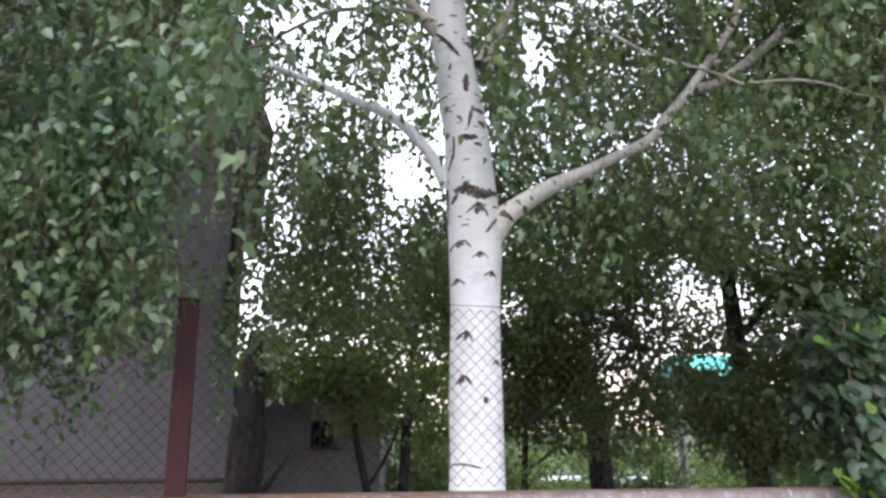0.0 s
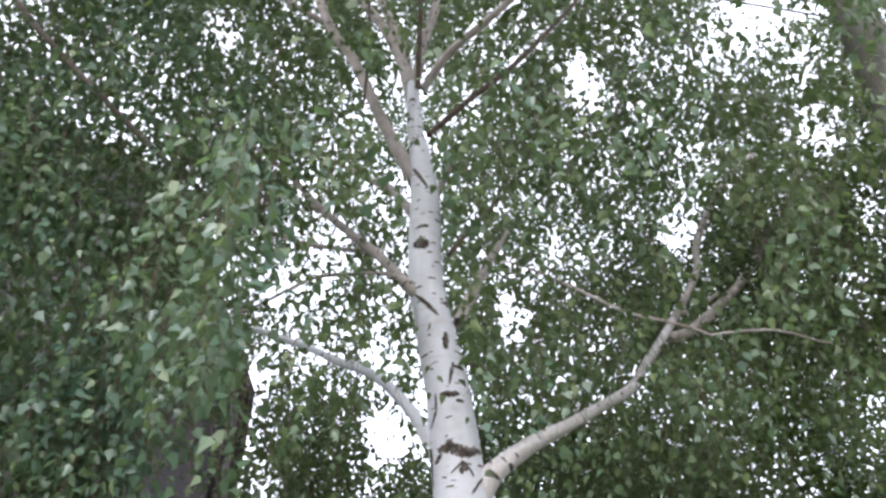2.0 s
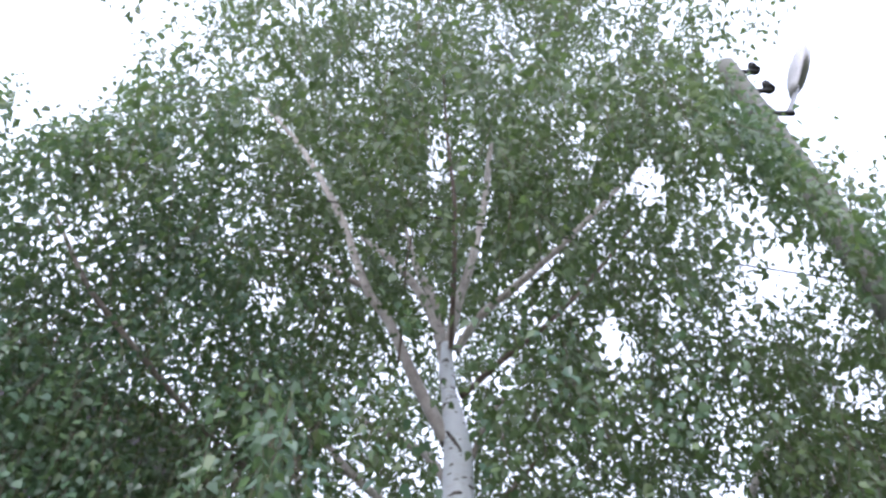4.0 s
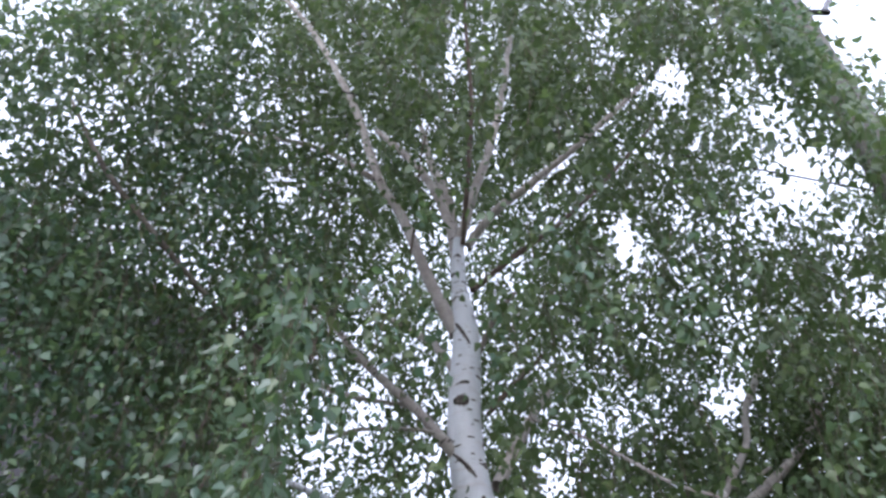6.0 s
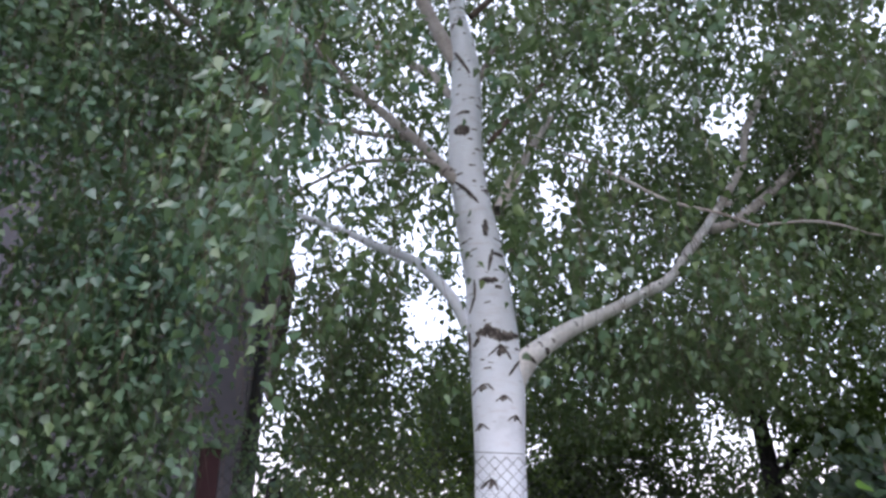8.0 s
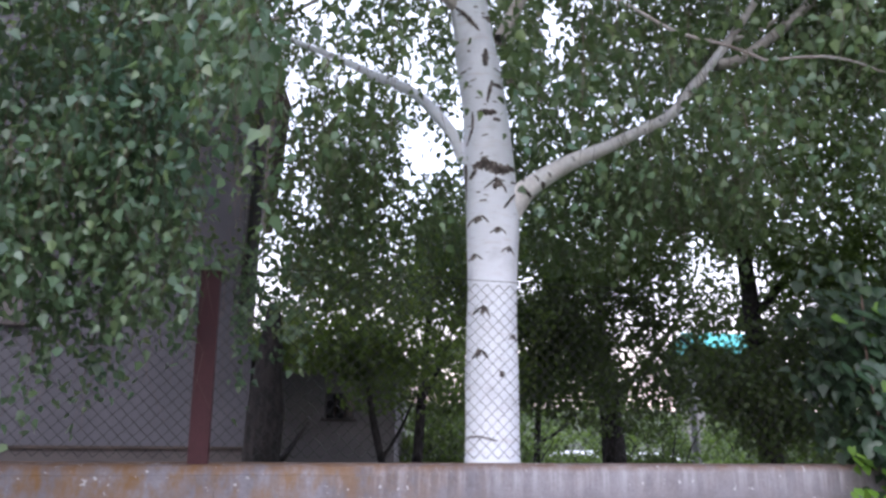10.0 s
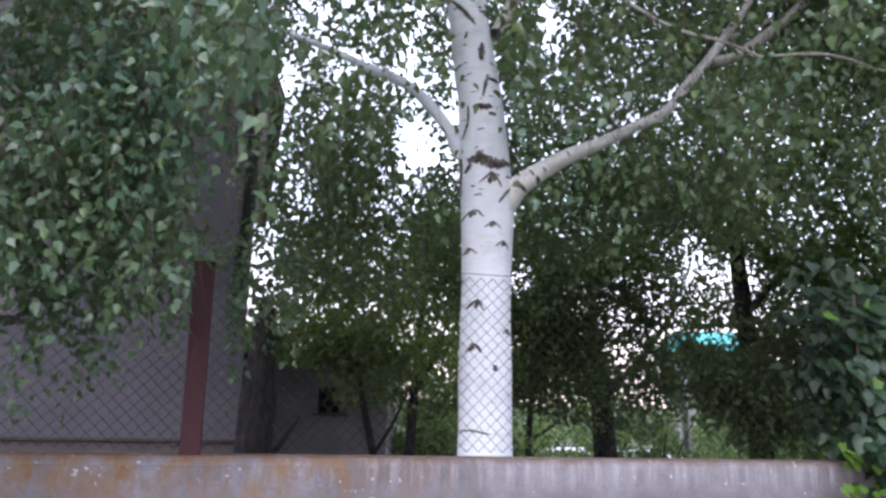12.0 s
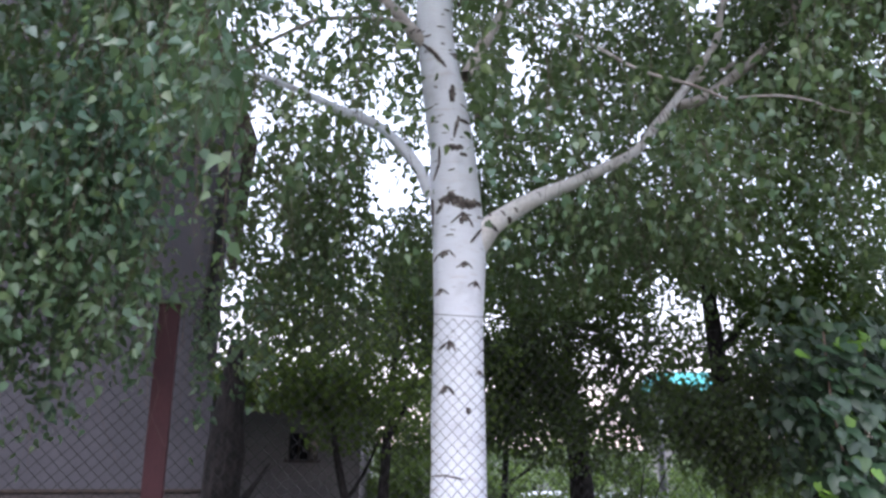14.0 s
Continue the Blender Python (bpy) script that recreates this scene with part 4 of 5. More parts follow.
# ---- garden trees behind ----
def garden_tree(label, foot, height, radius, lean, clumps, mat, leaf, forks=(), taper=0.75):
    """clumps: rows of centre, half widths, leaves."""
    t = empty("garden_tree", label, "tree", "trees in the garden", at=(foot[0], foot[1], 0))
    x, y, z = foot
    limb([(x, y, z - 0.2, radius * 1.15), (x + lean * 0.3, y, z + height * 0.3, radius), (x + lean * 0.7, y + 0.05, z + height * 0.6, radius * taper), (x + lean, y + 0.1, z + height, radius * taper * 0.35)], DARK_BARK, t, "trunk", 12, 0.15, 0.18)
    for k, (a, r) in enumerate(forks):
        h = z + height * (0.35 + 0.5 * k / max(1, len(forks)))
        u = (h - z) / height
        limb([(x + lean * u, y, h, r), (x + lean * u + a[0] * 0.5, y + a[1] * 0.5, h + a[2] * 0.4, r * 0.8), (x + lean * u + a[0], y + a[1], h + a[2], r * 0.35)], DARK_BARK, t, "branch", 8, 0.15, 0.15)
    at = []
    for cx, cy, cz, rx, ry, rz, n in clumps:
        q = rng.normal(size=(int(n * (2.5 if mat is BACK_LEAF else 1.9)), 3))
        q /= np.linalg.norm(q, axis=1, keepdims=True)
        q *= (0.25 + 0.75 * rng.random((len(q), 1)) ** 0.6)
        p = np.array((cx, cy, cz)) + q * (rx, ry, rz)
        # sprays: leaves gather round scattered centres
        p = p[clumpy(p, 1.6, -0.35, 0.2)]
        at.append(p)
    p = np.vstack(at)
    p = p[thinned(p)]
    way = rng.normal(size=(len(p), 3)) * 0.8 + (0, -0.2, -0.6)
    leaves("crown", p, way, leaf * rng.uniform(0.65, 1.25, len(p)), mat, t)
    return t


garden_tree("old pollarded tree with rough dark bark beside the house corner", (-1.72, 6.8, 0), 2.45, 0.155, 0.03,
            ((-1.15, 8.2, 2.75, 0.9, 0.8, 0.85, 1000), (-1.3, 8.0, 2.15, 0.9, 0.6, 0.36, 1500), (-1.5, 8.4, 3.6, 0.6, 0.6, 0.9, 600), (-1.6, 7.2, 2.2, 0.36, 0.4, 0.30, 700), (-0.6, 8.3, 2.05, 0.8, 0.5, 0.36, 1000)), GARDEN_LEAF, 0.075, (((0.3, 0.6, 0.5), 0.04), ((-0.1, 0.5, 0.6), 0.035)), taper=1.05)
garden_tree("round dark green garden tree beyond the fence", (-0.45, 9.0, 0), 4.5, 0.062, 0.2,
            ((-0.5, 10, 3.3, 1.5, 1.0, 1.3, 3900), (-0.9, 9.6, 2.95, 1.2, 0.9, 0.5, 1600), (0.0, 9.6, 3.6, 0.6, 0.6, 0.7, 1300), (0.5, 10, 2.8, 1.0, 1.0, 1.3, 2500), (-0.35, 8.5, 2.25, 0.6, 0.3, 0.65, 900)), GARDEN_LEAF, 0.074, (((0.5, 0.8, 1.4), 0.03), ((-0.5, 0.8, 1.3), 0.03)), taper=0.4)
garden_tree("slim forked tree with dark stems in the garden", (-0.68, 9.1, 0), 2.6, 0.05, -0.45,
            ((-0.9, 9.3, 1.9, 0.7, 0.5, 0.5, 800), (-1.3, 8.3, 2.1, 0.75, 0.4, 0.28, 420), (-1.25, 6.6, 2.5, 0.55, 0.3, 0.32, 420), (-0.3, 9.2, 1.5, 0.5, 0.4, 0.4, 160)), BUSH_LEAF, 0.07, (((0.4, 0.1, 0.8), 0.025),))
garden_tree("broad dark garden tree with dense foliage", (2.36, 11, -0.1), 5.0, 0.16, -0.3,
            ((2.2, 10.4, 4.1, 1.8, 1.2, 1.5, 6200), (1.0, 10.4, 3.2, 1.2, 1.0, 1.5, 4000), (3.4, 10.2, 3.6, 1.4, 1.0, 1.4, 4200), (2.2, 10.2, 2.0, 1.8, 0.8, 0.8, 5200), (1.5, 10.3, 2.7, 1.5, 0.7, 0.8, 2600)), BACK_LEAF, 0.074, (((1.3, 0.3, 1.5), 0.07), ((-1.2, 0.3, 1.6), 0.07), ((0.8, -0.4, 1.3), 0.05)), taper=0.4)
garden_tree("thin-stemmed garden tree with low branches", (1.40, 13, -0.3), 3.5, 0.06, 0.1,
            ((1.5, 13, 2.6, 1.4, 0.8, 1.0, 2600), (0.8, 12.5, 1.9, 0.8, 0.7, 0.6, 1200), (2.0, 12.6, 2.0, 1.2, 0.8, 0.7, 1500)), GARDEN_LEAF, 0.085, (((0.9, 0.2, 0.7), 0.03), ((-0.8, 0.2, 0.8), 0.03)))
garden_tree("leafy garden tree with a dark trunk by the vine", (3.75, 9.0, 0), 5.2, 0.13, -0.25,
            ((4.2, 8.8, 3.5, 1.4, 1.0, 1.6, 5200), (4.4, 8.6, 1.8, 1.6, 0.9, 1.0, 4800), (5.4, 8.6, 4.6, 1.6, 1.2, 1.8, 4500), (5.0, 8.4, 3.0, 1.2, 0.8, 1.0, 2600), (4.6, 9.0, 5.6, 1.7, 1.2, 1.5, 5000), (6.4, 8.8, 6.6, 1.4, 1.2, 1.6, 4000), (3.2, 8.9, 2.1, 0.9, 0.6, 0.6, 1300), (4.4, 8.0, 2.6, 1.0, 0.6, 0.9, 3600), (3.4, 8.4, 1.7, 0.9, 0.5, 0.5, 1800)), BACK_LEAF, 0.072, (((-0.9, 0.2, 0.6), 0.05), ((0.9, 0.2, 1.2), 0.05), ((-0.6, 0.1, 0.9), 0.03)))
garden_tree("young tree with light green leaves in the garden", (0.95, 14.5, -0.5), 2.6, 0.04, 0.1,
            ((0.2, 13.5, 1.1, 1.0, 0.7, 0.7, 900), (-0.4, 12.5, 0.9, 0.7, 0.6, 0.8, 1100), (-0.15, 12.2, 1.95, 0.9, 0.6, 0.65, 1700)), BUSH_LEAF, 0.08)
garden_tree("tall leafy tree beside the street lamp", (4.9, 4.6, 0), 7.5, 0.12, 0.1,
            ((4.6, 4.7, 5.9, 1.3, 1.2, 1.2, 8000), (5.0, 4.9, 4.6, 1.2, 1.2, 1.4, 7500), (3.9, 4.6, 5.0, 0.9, 0.9, 1.1, 5000), (3.9, 6.2, 5.4, 1.2, 1.0, 1.4, 7500), (3.0, 6.8, 5.7, 1.3, 1.0, 1.3, 6000), (4.6, 6.0, 3.8, 1.2, 1.1, 1.5, 6000)), BIRCH_LEAF, 0.06, (((-0.8, 0.1, 1.2), 0.04), ((0.7, 0.2, 1.4), 0.04)))


def bushes():
    for x, y, z, rx, rz, n, mat in ((-0.2, 12.5, 0.5, 0.8, 0.7, 1200, BUSH_LEAF), (2.0, 15, 0.3, 1.6, 0.9, 1800, BUSH_LEAF), (4.2, 15, 0.2, 1.8, 1.1, 2400, BUSH_LEAF), (5.6, 12, 0.8, 1.5, 1.2, 2400, BACK_LEAF), (3.5, 19, -0.6, 2.2, 1.4, 2000, BACK_LEAF), (7.5, 18, 0.0, 2.4, 1.8, 2600, BACK_LEAF), (0.9, 12.2, 0.55, 0.9, 0.75, 1500, BACK_LEAF), (2.6, 12.8, 0.5, 1.1, 0.75, 1800, BUSH_LEAF), (3.3, 12.0, 0.75, 0.9, 0.8, 1700, BACK_LEAF), (4.9, 12.6, 0.7, 1.1, 0.9, 1900, BUSH_LEAF), (1.7, 14.0, 0.45, 1.0, 0.8, 1500, BUSH_LEAF), (-1.5, 17, 0.0, 2.2, 1.3, 2200, BUSH_LEAF), (0.6, 18, -0.2, 1.6, 1.2, 1800, BUSH_LEAF), (1.2, 21, -0.4, 2.4, 1.3, 2200, BACK_LEAF), (10.5, 22, -0.4, 3.0, 1.9, 2600, BACK_LEAF), (6.2, 23, -0.8, 2.6, 1.5, 2200, BACK_LEAF), (-3.0, 27, 0.0, 3.0, 2.3, 5200, BACK_LEAF), (1.5, 28, 0.0, 3.2, 2.3, 5200, BACK_LEAF), (6.0, 29, 0.0, 3.2, 2.3, 5200, BACK_LEAF), (10.5, 28, 0.0, 3.2, 2.3, 5200, BACK_LEAF), (15.5, 29, 0.0, 3.4, 2.3, 5200, BACK_LEAF)):
        b = empty("bush", "loose green garden bush", "bush", "bushes in the garden", at=(x, y, 0))
        q = rng.normal(size=(int(n * 1.6), 3))
        q /= np.linalg.norm(q, axis=1, keepdims=True)
        p = np.array((x, y, z)) + q * rng.random((len(q), 1)) ** 0.5 * (rx, rx * 0.7, rz)
        p = p[clumpy(p, 1.8, -0.4, 0.25)]
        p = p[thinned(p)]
        leaves("foliage", p, rng.normal(size=(len(p), 3)) + (0, -0.2, -0.2), (0.085 if y < 24 else 0.20) * rng.uniform(0.6, 1.2, len(p)), mat, b)
        for k in range(5):
            a = rng.uniform(-0.5, 0.5, 2)
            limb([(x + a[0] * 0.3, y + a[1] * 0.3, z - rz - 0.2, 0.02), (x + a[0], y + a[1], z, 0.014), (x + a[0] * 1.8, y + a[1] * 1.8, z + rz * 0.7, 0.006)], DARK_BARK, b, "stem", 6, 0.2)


bushes()


# ---- house ----
def pierced(xs, zs, gable=None):
    """Front faces round a window opening, one connected sheet: xs and zs give the outer and inner lines."""
    bm = bmesh.new()
    grid = {(i, k): bm.verts.new((x, 0, z)) for i, x in enumerate(xs) for k, z in enumerate(zs)}
    for i in range(3):
        for k in range(3):
            if (i, k) != (1, 1):
                bm.faces.new((grid[i, k], grid[i + 1, k], grid[i + 1, k + 1], grid[i, k + 1]))
    if gable:
        bm.faces.new([grid[i, 3] for i in range(4)] + [bm.verts.new((x, 0, z)) for x, z in gable])
    return bm


def thick_sheet(bm, y, depth):
    bmesh.ops.translate(bm, vec=(0, y, 0), verts=bm.verts)
    made = bmesh.ops.extrude_face_region(bm, geom=bm.faces[:])["geom"]
    bmesh.ops.translate(bm, vec=(0, depth, 0), verts=[v for v in made if isinstance(v, bmesh.types.BMVert)])
    bmesh.ops.recalc_face_normals(bm, faces=bm.faces)
    return bm


def house():
    h = empty("house", "grey rendered house with a steep mansard gable behind the birch", "house")
    h.matrix_world = Matrix.Translation((-2.03, 7.5, 0)) @ Matrix.Rotation(radians(15), 4, "Z")

    def add(name, bm, mat, up=None, label="", smooth=False):
        o = finish(name, bm, mat, None, label, smooth)
        o.parent = up or h
        return o

    x0, x1, y, eave, knee, peak = -11.2, 0.0, 0.0, 4.66, 7.1, 8.9
    mid = (x0 + x1) / 2
    wx0, wx1, wz0, wz1 = -3.45, -2.12, 2.235, 3.3
    bm = thick_sheet(pierced((x0, wx0, wx1, x1), (-0.2, wz0, wz1, eave), ((x1 - 0.95, knee), (mid, peak), (x0 + 0.95, knee))), y, 0.3)
    add("wall", bm, RENDER, None, "flat grey render")
    for sx in (x0, x1 - 0.3):
        sb = bmesh.new()
        box(sb, (sx, y + 0.302, -0.2), (sx + 0.3, y + 5.6, eave))
        add("side_wall", sb, RENDER)
    sb = bmesh.new()
    box(sb, (x0, y + 5.602, -0.2), (x1, y + 5.9, eave))
    add("back_wall", sb, RENDER)
    bm = bmesh.new()
    box(bm, (x0 - 0.03, y - 0.035, -0.2), (x1 + 0.03, y - 0.003, 1.085), 0.004)
    add("plinth", bm, PLINTH, None, "brownish plinth with a dark ledge")
    bm = bmesh.new()
    box(bm, (x0 - 0.05, y - 0.06, 1.088), (x1 + 0.05, y - 0.003, 1.115), 0.004)
    add("ledge", bm, DARK_WOOD)
    for side, name, run in ((-1, "steep_roof", 0), (1, "steep_roof", 0), (-1, "upper_roof", 1), (1, "upper_roof", 1)):
        bm = bmesh.new()
        edge, turn_x = (x1, x1 - 0.95) if side > 0 else (x0, x0 + 0.95)
        if run:
            prof = [(turn_x, knee + 0.02), (mid, peak + 0.02), (mid, peak + 0.18), (turn_x + side * 0.06, knee + 0.2)]
        else:
            prof = [(edge + side * 0.09, eave - 0.06), (turn_x + side * 0.02, knee), (turn_x + side * 0.12, knee + 0.06), (edge + side * 0.23, eave - 0.02)]
        a = [bm.verts.new((px, y - 0.12, pz)) for px, pz in prof]
        b = [bm.verts.new((px, y + 6.2, pz)) for px, pz in prof]
        bm.faces.new(a)
        bm.faces.new(b[::-1])
        for k in range(4):
            bm.faces.new((a[k], b[k], b[(k + 1) % 4], a[(k + 1) % 4]))
        bmesh.ops.recalc_face_normals(bm, faces=bm.faces)
        add(name, bm, ROOF)
    # dark upright line by the house corner, built as a thin rod
    bm = bmesh.new()
    bmesh.ops.create_cone(bm, segments=14, radius1=0.036, radius2=0.036, depth=2.2, cap_ends=True, matrix=Matrix.Translation((-0.13, y - 0.05, 3.48)))
    add("conduit", bm, CABLE, None, "thin black upright near the house corner", True)
    for z in (2.6, 3.5, 4.4):
        bm = bmesh.new()
        bmesh.ops.create_cone(bm, segments=14, radius1=0.042, radius2=0.042, depth=0.03, cap_ends=True, matrix=Matrix.Translation((-0.13, y - 0.05, z)))
        add("pipe_clip", bm, DARK_WOOD)
    w = empty("window", "", "")
    w.parent = h
    t = 0.07
    mx = (wx0 + wx1) / 2
    for lo, hi in (((wx0, wz0), (wx0 + t, wz1)), ((wx1 - t, wz0), (wx1, wz1)), ((wx0 + t, wz0), (wx1 - t, wz0 + t)), ((wx0 + t, wz1 - t), (wx1 - t, wz1)), ((mx - 0.03, wz0 + t), (mx + 0.03, wz1 - t))):
        fr = bmesh.new()
        box(fr, (lo[0], y + 0.06, lo[1]), (hi[0], y + 0.12, hi[1]), 0.005)
        add("frame_bar", fr, FRAME_PAINT, w)
    for a, b in ((wx0 + t, mx - 0.03), (mx + 0.03, wx1 - t)):
        g = bmesh.new()
        box(g, (a, y + 0.085, wz0 + t), (b, y + 0.092, wz1 - t))
        add("pane", g, GLASS, w)
    sl = bmesh.new()
    box(sl, (wx0 - 0.06, y - 0.07, wz0 - 0.035), (wx1 + 0.06, y + 0.05, wz0), 0.006)
    add("sill", sl, PLINTH, w)


house()


def shed():
    s = empty("shed", "low dark grey rendered shed with a small barred window", "shed", at=(-2.6, 12, 0))
    x0, x1, y, top = -5.0, -0.83, 11.0, 2.12
    wx0, wx1, wz0, wz1 = -1.85, -1.43, 1.33, 1.69
    bm = thick_sheet(pierced((x0, wx0, wx1, x1), (-0.5, wz0, wz1, top)), y, 0.25)
    for lo, hi in (((x1 - 0.25, y + 0.252, -0.5), (x1, y + 2.748, top)), ((x0, y + 0.252, -0.5), (x0 + 0.25, y + 2.748, top)), ((x0, y + 2.75, -0.5), (x1, y + 3, top))):
        sb = bmesh.new()
        box(sb, lo, hi)
        finish("side_wall", sb, SHED, s)
    finish("wall", bm, SHED, s)
    bm = bmesh.new()
    box(bm, (x0 - 0.15, y - 0.2, top), (x1 + 0.15, y + 3.2, top + 0.1), 0.01)
    finish("roof", bm, ROOF, s)
    w = empty("window", "", "")
    w.parent, w.location = s, (0, 0, 0)
    g = bmesh.new()
    box(g, (wx0, y + 0.12, wz0), (wx1, y + 0.13, wz1))
    finish("pane", g, GLASS, w)
    for k in range(1, 3):
        bm = bmesh.new()
        xx = wx0 + (wx1 - wx0) * k / 3
        box(bm, (xx - 0.012, y + 0.06, wz0), (xx + 0.012, y + 0.085, wz1), 0.003)
        finish("glazing_bar", bm, DARK_WOOD, w)
    bm = bmesh.new()
    box(bm, (wx0 - 0.05, y - 0.05, wz0 - 0.04), (wx1 + 0.05, y + 0.05, wz0), 0.005)
    finish("sill", bm, PLINTH, w)


shed()


# ---- climbing vine on the wall ----
def heart(young):
    """A cupped heart-shaped leaf, one unit long."""
    me = bpy.data.meshes.new("vine_leaf")
    rim = [(0, 0.06), (-0.16, -0.10), (-0.36, -0.06), (-0.48, 0.14), (-0.44, 0.40), (-0.26, 0.70), (0, 1.0), (0.26, 0.70), (0.44, 0.40), (0.48, 0.14), (0.36, -0.06), (0.16, -0.10)]
    v = [(x, y, -0.16 * abs(x) ** 1.3 - 0.10 * y * y + 0.03 * math.sin(9 * x + 6 * y)) for x, y in rim]
    v += [(0, 0.35, 0.035), (0, 0.68, -0.02)]
    f = []
    for k in range(12):
        c = 13 if 4 <= k <= 7 else 12
        f.append((k, (k + 1) % 12, c))
    f += [(4, 13, 12), (12, 13, 8)]
    me.from_pydata(v, [], [t[::-1] for t in f])
    me.polygons.foreach_set("use_smooth", [True] * len(me.polygons))
    me.materials.append(YOUNG_LEAF if young else VINE_LEAF)
    return me


def vine():
    vn = empty("climbing_vine", "dense climbing vine with large dark heart-shaped leaves over the wall end", "vine", at=(3.2, 4.8, 0))
    old, young = heart(False), heart(True)
    rnd = random.Random(5)

    def place(n, depth0, depth1, far):
        got = []
        while len(got) < n:
            s, z = rnd.uniform(2.0, far), rnd.uniform(0.55, 2.50)
            left = np.interp(z, (0.3, 0.9, 1.2, 1.5, 2.0, 2.3), (2.62, 2.58, 2.52, 2.42, 2.36, 2.42)) + 0.05 * math.sin(z * 17)
            roof = 2.36 + 0.10 * math.sin(s * 6) + rnd.uniform(-0.05, 0.05)
            if s < left or z > roof:
                continue
            nn = rnd.uniform(depth0, depth1) + 0.06 * math.sin(s * 5 + z * 4)
            got.append(WALL_AT @ Vector((s, nn, z)))
        return got

    def turn():
        return Euler((radians(rnd.gauss(50, 17)), radians(rnd.gauss(0, 15)), radians(rnd.gauss(-8, 26)))).to_matrix()

    for p in place(300, -0.34, -0.10, 2.95):
        size = rnd.uniform(0.075, 0.118)
        fresh = rnd.random() < 0.09
        o = new("leaf", young if fresh else old)
        o.parent = vn
        o.matrix_basis = Matrix.Translation(p - vn.location) @ (Matrix.Rotation(WALL_YAW, 4, "Z") @ turn().to_4x4()) @ Matrix.Scale(size, 4) @ Matrix.Rotation(math.pi, 4, "Z")
    for k in range(24):
        s, z, size = rnd.uniform(2.32, 2.62), rnd.choice((rnd.uniform(1.22, 1.36), rnd.uniform(1.02, 1.14))), rnd.uniform(0.05, 0.085)
        o = new("leaf", young)
        o.parent = vn
        o.matrix_basis = Matrix.Translation(WALL_AT @ Vector((s, rnd.uniform(-0.2, -0.06), z)) - vn.location) @ (Matrix.Rotation(WALL_YAW, 4, "Z") @ turn().to_4x4()) @ Matrix.Scale(size, 4) @ Matrix.Rotation(math.pi, 4, "Z")
    # the mass of leaves further in, coloured darker in place of shade
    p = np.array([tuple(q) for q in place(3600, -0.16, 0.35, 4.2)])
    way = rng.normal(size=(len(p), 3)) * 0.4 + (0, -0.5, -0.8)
    leaves("inner_leaves", p, way, 0.085 * rng.uniform(0.7, 1.2, len(p)), SHADED_VINE_LEAF, vn, turn=rng.normal(size=(len(p), 3)) * 0.35 + (0, -0.8, 0.7))
    for k in range(7):
        s = 2.6 + 0.25 * k
        a = [WALL_AT @ Vector((s + 0.1 * math.sin(k + j), -0.05 - 0.02 * j, j * 0.45)) for j in range(6)]
        limb([(*q, 0.016 - 0.002 * j) for j, q in enumerate(a)], TWIG, vn, "stem", 6, 0.1)


vine()


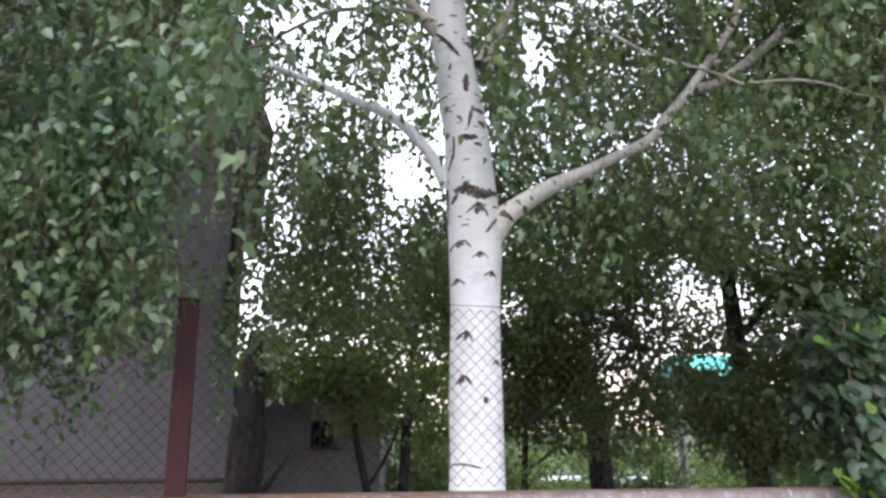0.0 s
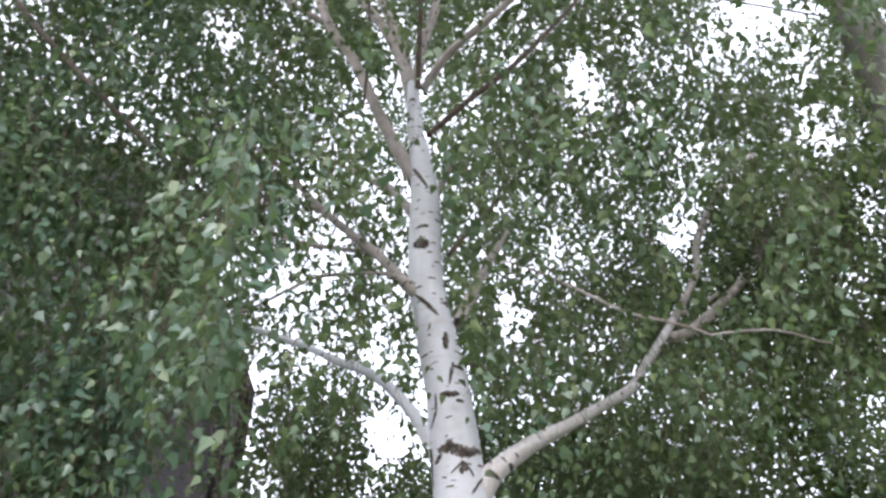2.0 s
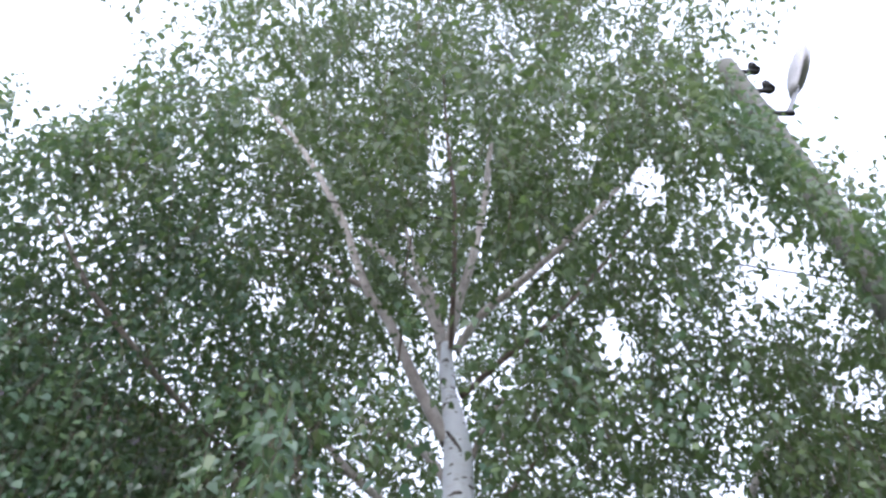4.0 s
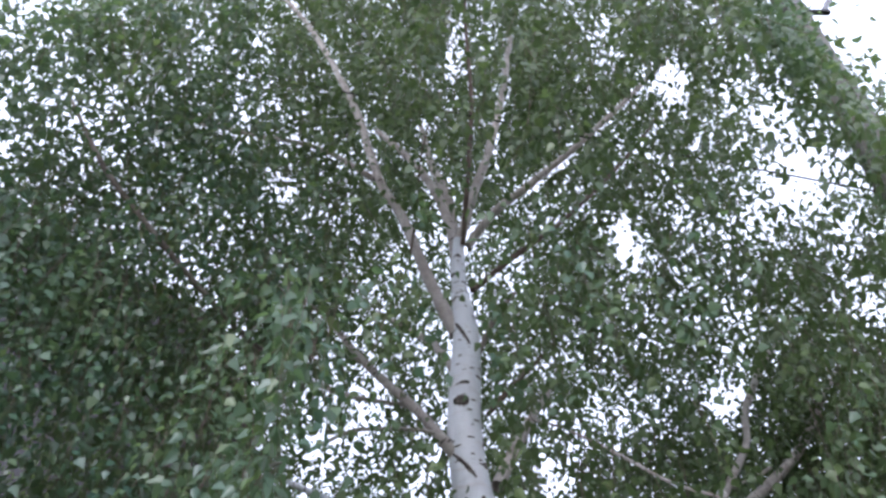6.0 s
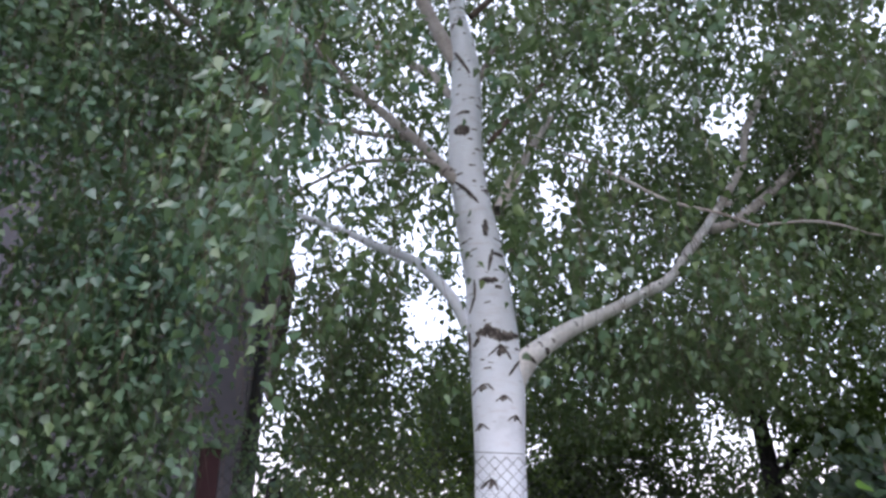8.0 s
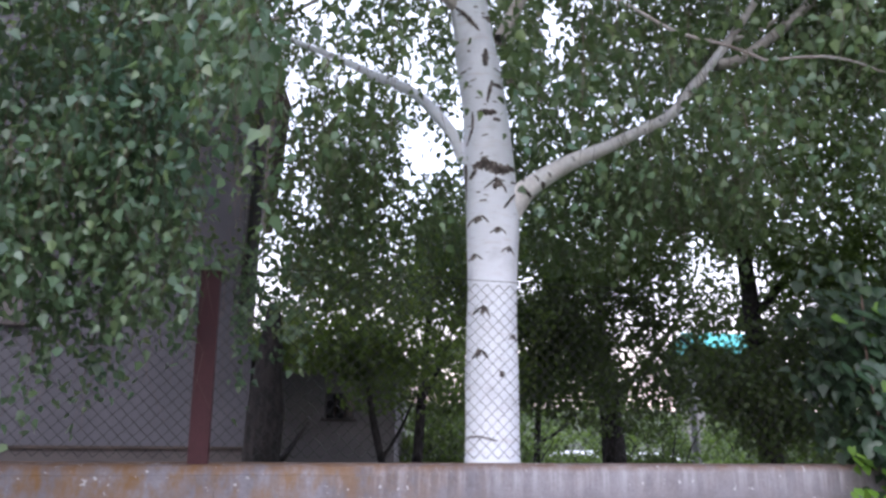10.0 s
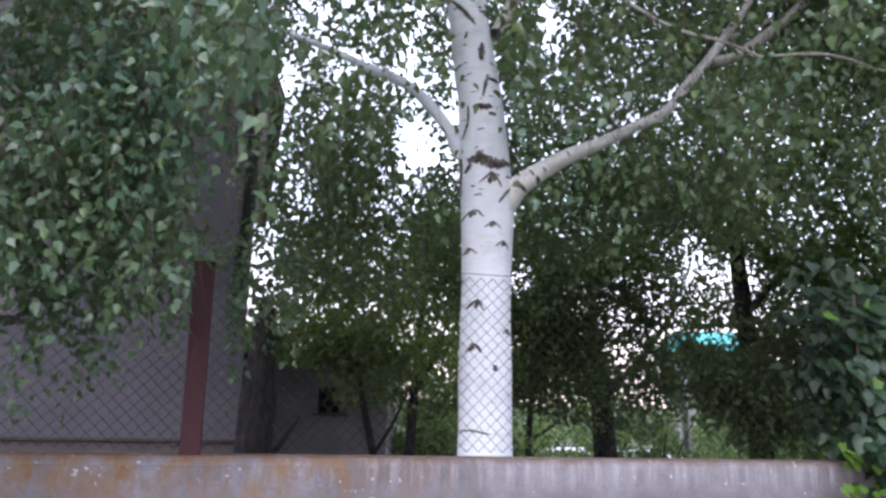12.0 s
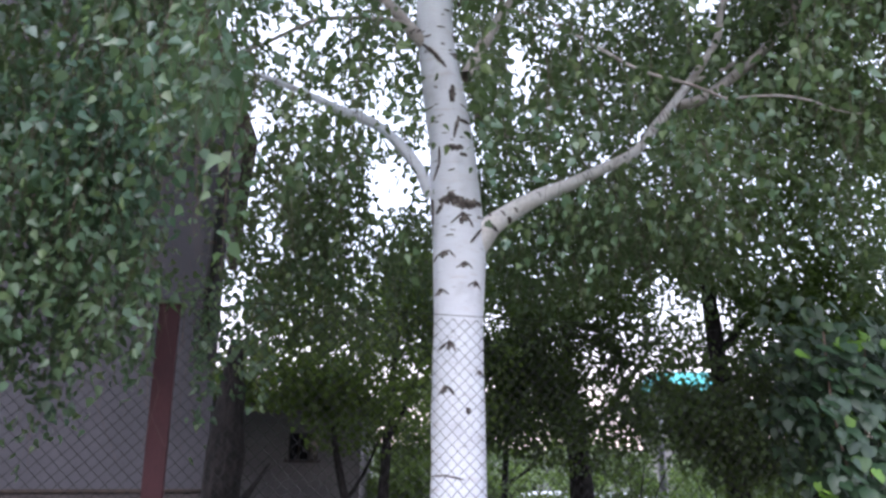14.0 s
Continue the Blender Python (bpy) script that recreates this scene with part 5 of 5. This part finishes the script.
# ---- street lamp on its pole ----
def street_lamp():
    px, py, top = 2.57, 2.85, 8.05
    pl = empty("street_lamp", "grey concrete lamp post with a cobra-head street lamp", "street lamp", at=(px, py, 0))
    limb([(px, py, -0.2, 0.145), (px, py, 2.5, 0.132), (px, py, 5, 0.115), (px, py, top, 0.090)], POLE, pl, "pole", 20, 0.3, 0.01)
    q = [Vector(c) for c in ((2.70, 2.85, 6.94), (2.99, 2.85, 7.47), (3.36, 2.85, 8.26))]
    bm = bmesh.new()
    box(bm, (px - 0.04, py - 0.125, q[0].z - 0.02), (px + 0.19, py - 0.085, q[0].z + 0.02), 0.006)
    finish("bracket", bm, CABLE, pl, "black steel cross bar")
    for dz in (-0.16, 0.16):
        bm = bmesh.new()
        bmesh.ops.create_cone(bm, segments=20, radius1=0.106, radius2=0.106, depth=0.03, cap_ends=True, matrix=Matrix.Translation((px, py, q[0].z + dz)))
        finish("clamp", bm, STEEL, pl, "steel band round the pole")
    way = (q[2] - q[1]).normalized()
    foot = Vector((px + 0.14, py - 0.105, q[0].z))
    limb([(*foot, 0.022), (*(foot + (q[1] - foot) * 0.5), 0.022), (*q[1], 0.022), (*(q[1] + way * 0.15), 0.022)], STEEL, pl, "arm", 10, 0.05, 0.0)
    # lamp head: a long rounded shell, a broad bowl beneath
    length = (q[2] - q[1]).length
    rows, secs = [], ((0, 0.06, 0.05), (0.12, 0.10, 0.06), (0.3, 0.15, 0.075), (0.4, 0.18, 0.09), (0.62, 0.205, 0.10), (0.82, 0.19, 0.09), (0.95, 0.125, 0.06), (1.0, 0.04, 0.02))
    side = way.cross(Vector((0, 0, 1))).normalized()
    up = side.cross(way).normalized()
    for name, mat, lo, sgn in (("housing", LAMP_PAINT, 0, 1), ("lamp_bowl", GLASS_BOWL, 3, -1)):
        bm = bmesh.new()
        rings = []
        for u, w, h in secs[lo:]:
            c = q[1] + way * (u * length)
            ring = []
            for k in range(13):
                a = math.pi * k / 12
                hh = h * (1.0 if sgn > 0 else 0.75)
                ring.append(bm.verts.new(c + side * (math.cos(a) * w) + up * (sgn * math.sin(a) * hh)))
            rings.append(ring)
        for a, b in zip(rings, rings[1:]):
            for k in range(12):
                bm.faces.new((a[k], a[k + 1], b[k + 1], b[k]))
        for ring in (rings[0], rings[-1]):
            bm.faces.new(ring)
        if lo == 0:
            for a, b in zip(rings, rings[1:]):
                bm.faces.new((a[0], a[-1], b[-1], b[0]))
        bmesh.ops.recalc_face_normals(bm, faces=bm.faces)
        finish(name, bm, mat, pl, smooth=True)
    for z in (7.62, 8.0):
        bm = bmesh.new()
        box(bm, (px + 0.06, py - 0.02, z - 0.09), (px + 0.25, py + 0.02, z - 0.06), 0.005)
        finish("insulator_arm", bm, CABLE, pl)
        bm = bmesh.new()
        c = Matrix.Translation((px + 0.24, py, z))
        bmesh.ops.create_cone(bm, segments=10, radius1=0.012, radius2=0.012, depth=0.16, cap_ends=True, matrix=c)
        for k in range(3):
            bmesh.ops.create_cone(bm, segments=14, radius1=0.05 - 0.006 * k, radius2=0.03, depth=0.04, cap_ends=True, matrix=c @ Matrix.Translation((0, 0, -0.03 + 0.045 * k)))
        finish("insulator", bm, CABLE, pl, "black insulator")


def bowl_material():
    m, n, l, p = material("milky_lamp_bowl")
    vec = mapped(n, l, (1, 1, 1))
    l.new(ramp(n, l, noise_tex(n, l, vec, 6.0), (0.3, (0.42, 0.40, 0.42)), (0.7, (0.55, 0.53, 0.54))), p.inputs["Base Color"])
    p.inputs["Roughness"].default_value = 0.25
    return m


GLASS_BOWL = bowl_material()
street_lamp()

# overhead cable through the crown
cab = empty("overhead_cable", "thin black overhead cable crossing the birch crown", "cable", at=(0, 4.2, 7.6))
limb(CABLE_RUN, CABLE, cab, "wire", 8, 0.3, 0.0)


# ---- beyond the garden ----
def far_building():
    b = empty("far_building", "low building with a bright turquoise sheet roof beyond the trees", "building", at=(15, 42, -1.9))
    bm = bmesh.new()
    box(bm, (13.4, 40.5, -2.1), (16.6, 46, 4.55))
    finish("wall", bm, FAR_WALL, b)
    bm = bmesh.new()
    lo = [bm.verts.new(c) for c in ((13.1, 40, 4.55), (16.9, 40, 4.55), (16.9, 46.4, 4.55), (13.1, 46.4, 4.55))]
    hi = [bm.verts.new(c) for c in ((13.1, 43, 5.9), (16.9, 43, 5.9))]
    bm.faces.new((lo[0], lo[1], hi[1], hi[0]))
    bm.faces.new((lo[2], lo[3], hi[0], hi[1]))
    bm.faces.new((lo[1], lo[2], hi[1]))
    bm.faces.new((lo[3], lo[0], hi[0]))
    bm.faces.new(lo[::-1])
    bmesh.ops.recalc_face_normals(bm, faces=bm.faces)
    finish("roof", bm, TURQUOISE, b, "turquoise sheet metal")
    for x in (13.9, 15.3):
        bm = bmesh.new()
        box(bm, (x - 0.5, 40.44, 0.6), (x + 0.5, 40.52, 2.0))
        finish("window", bm, GLASS, b)


far_building()


def grey_post():
    g = empty("grey_post", "grey steel post standing among the garden shrubs", "post", at=(4.42, 14, -0.4))
    limb([(4.45, 14, -0.6, 0.075), (4.42, 14, 1, 0.075), (4.39, 14, 2.3, 0.075)], STEEL, g, "shaft", 12, 0.4, 0.0)
    bm = bmesh.new()
    box(bm, (4.30, 13.9, 2.3), (4.48, 14.1, 2.33), 0.01)
    finish("cap", bm, STEEL, g)


grey_post()


def car(x, y, z):
    c = empty("parked_car", "pale parked car half hidden beyond the garden", "car", "cars beyond the garden", at=(x, y, z))
    prof = [(-2.1, 0.35), (-2.1, 0.75), (-1.9, 0.9), (-1.1, 0.98), (-0.5, 1.42), (0.9, 1.45), (1.6, 1.0), (2.05, 0.92), (2.1, 0.4)]
    bm = bmesh.new()
    rows = []
    for w in (-0.82, -0.78, 0.78, 0.82):
        inner = abs(w) > 0.8
        rows.append([bm.verts.new((x + a, y + w * (0.86 if b > 1.2 else 1), z + (b - 0.03 if inner else b))) for a, b in prof])
    for a, b in zip(rows, rows[1:]):
        for k in range(len(prof) - 1):
            bm.faces.new((a[k], a[k + 1], b[k + 1], b[k]))
    bm.faces.new(rows[0])
    bm.faces.new(rows[-1])
    bmesh.ops.recalc_face_normals(bm, faces=bm.faces)
    finish("body", bm, PALE_CAR, c)
    bm = bmesh.new()
    box(bm, (x - 0.75, y - 0.815, z + 1.02), (x + 1.1, y - 0.74, z + 1.34), 0.02)
    finish("side_window", bm, GLASS, c)
    for a in (-1.35, 1.35):
        for w in (-0.78, 0.78):
            bm = bmesh.new()
            bmesh.ops.create_cone(bm, segments=18, radius1=0.32, radius2=0.32, depth=0.2, cap_ends=True, matrix=Matrix.Translation((x + a, y + w, z + 0.32)) @ Matrix.Rotation(radians(90), 4, "X"))
            finish("wheel", bm, TYRE, c)
    for w in (-0.6, 0.6):
        bm = bmesh.new()
        box(bm, (x + 2.05, y + w - 0.12, z + 0.66), (x + 2.13, y + w + 0.12, z + 0.82), 0.01)
        finish("tail_light", bm, TAIL_RED, c, "red tail light")


car(3.3, 20, -1.0)
car(5.3, 20.6, -1.05)
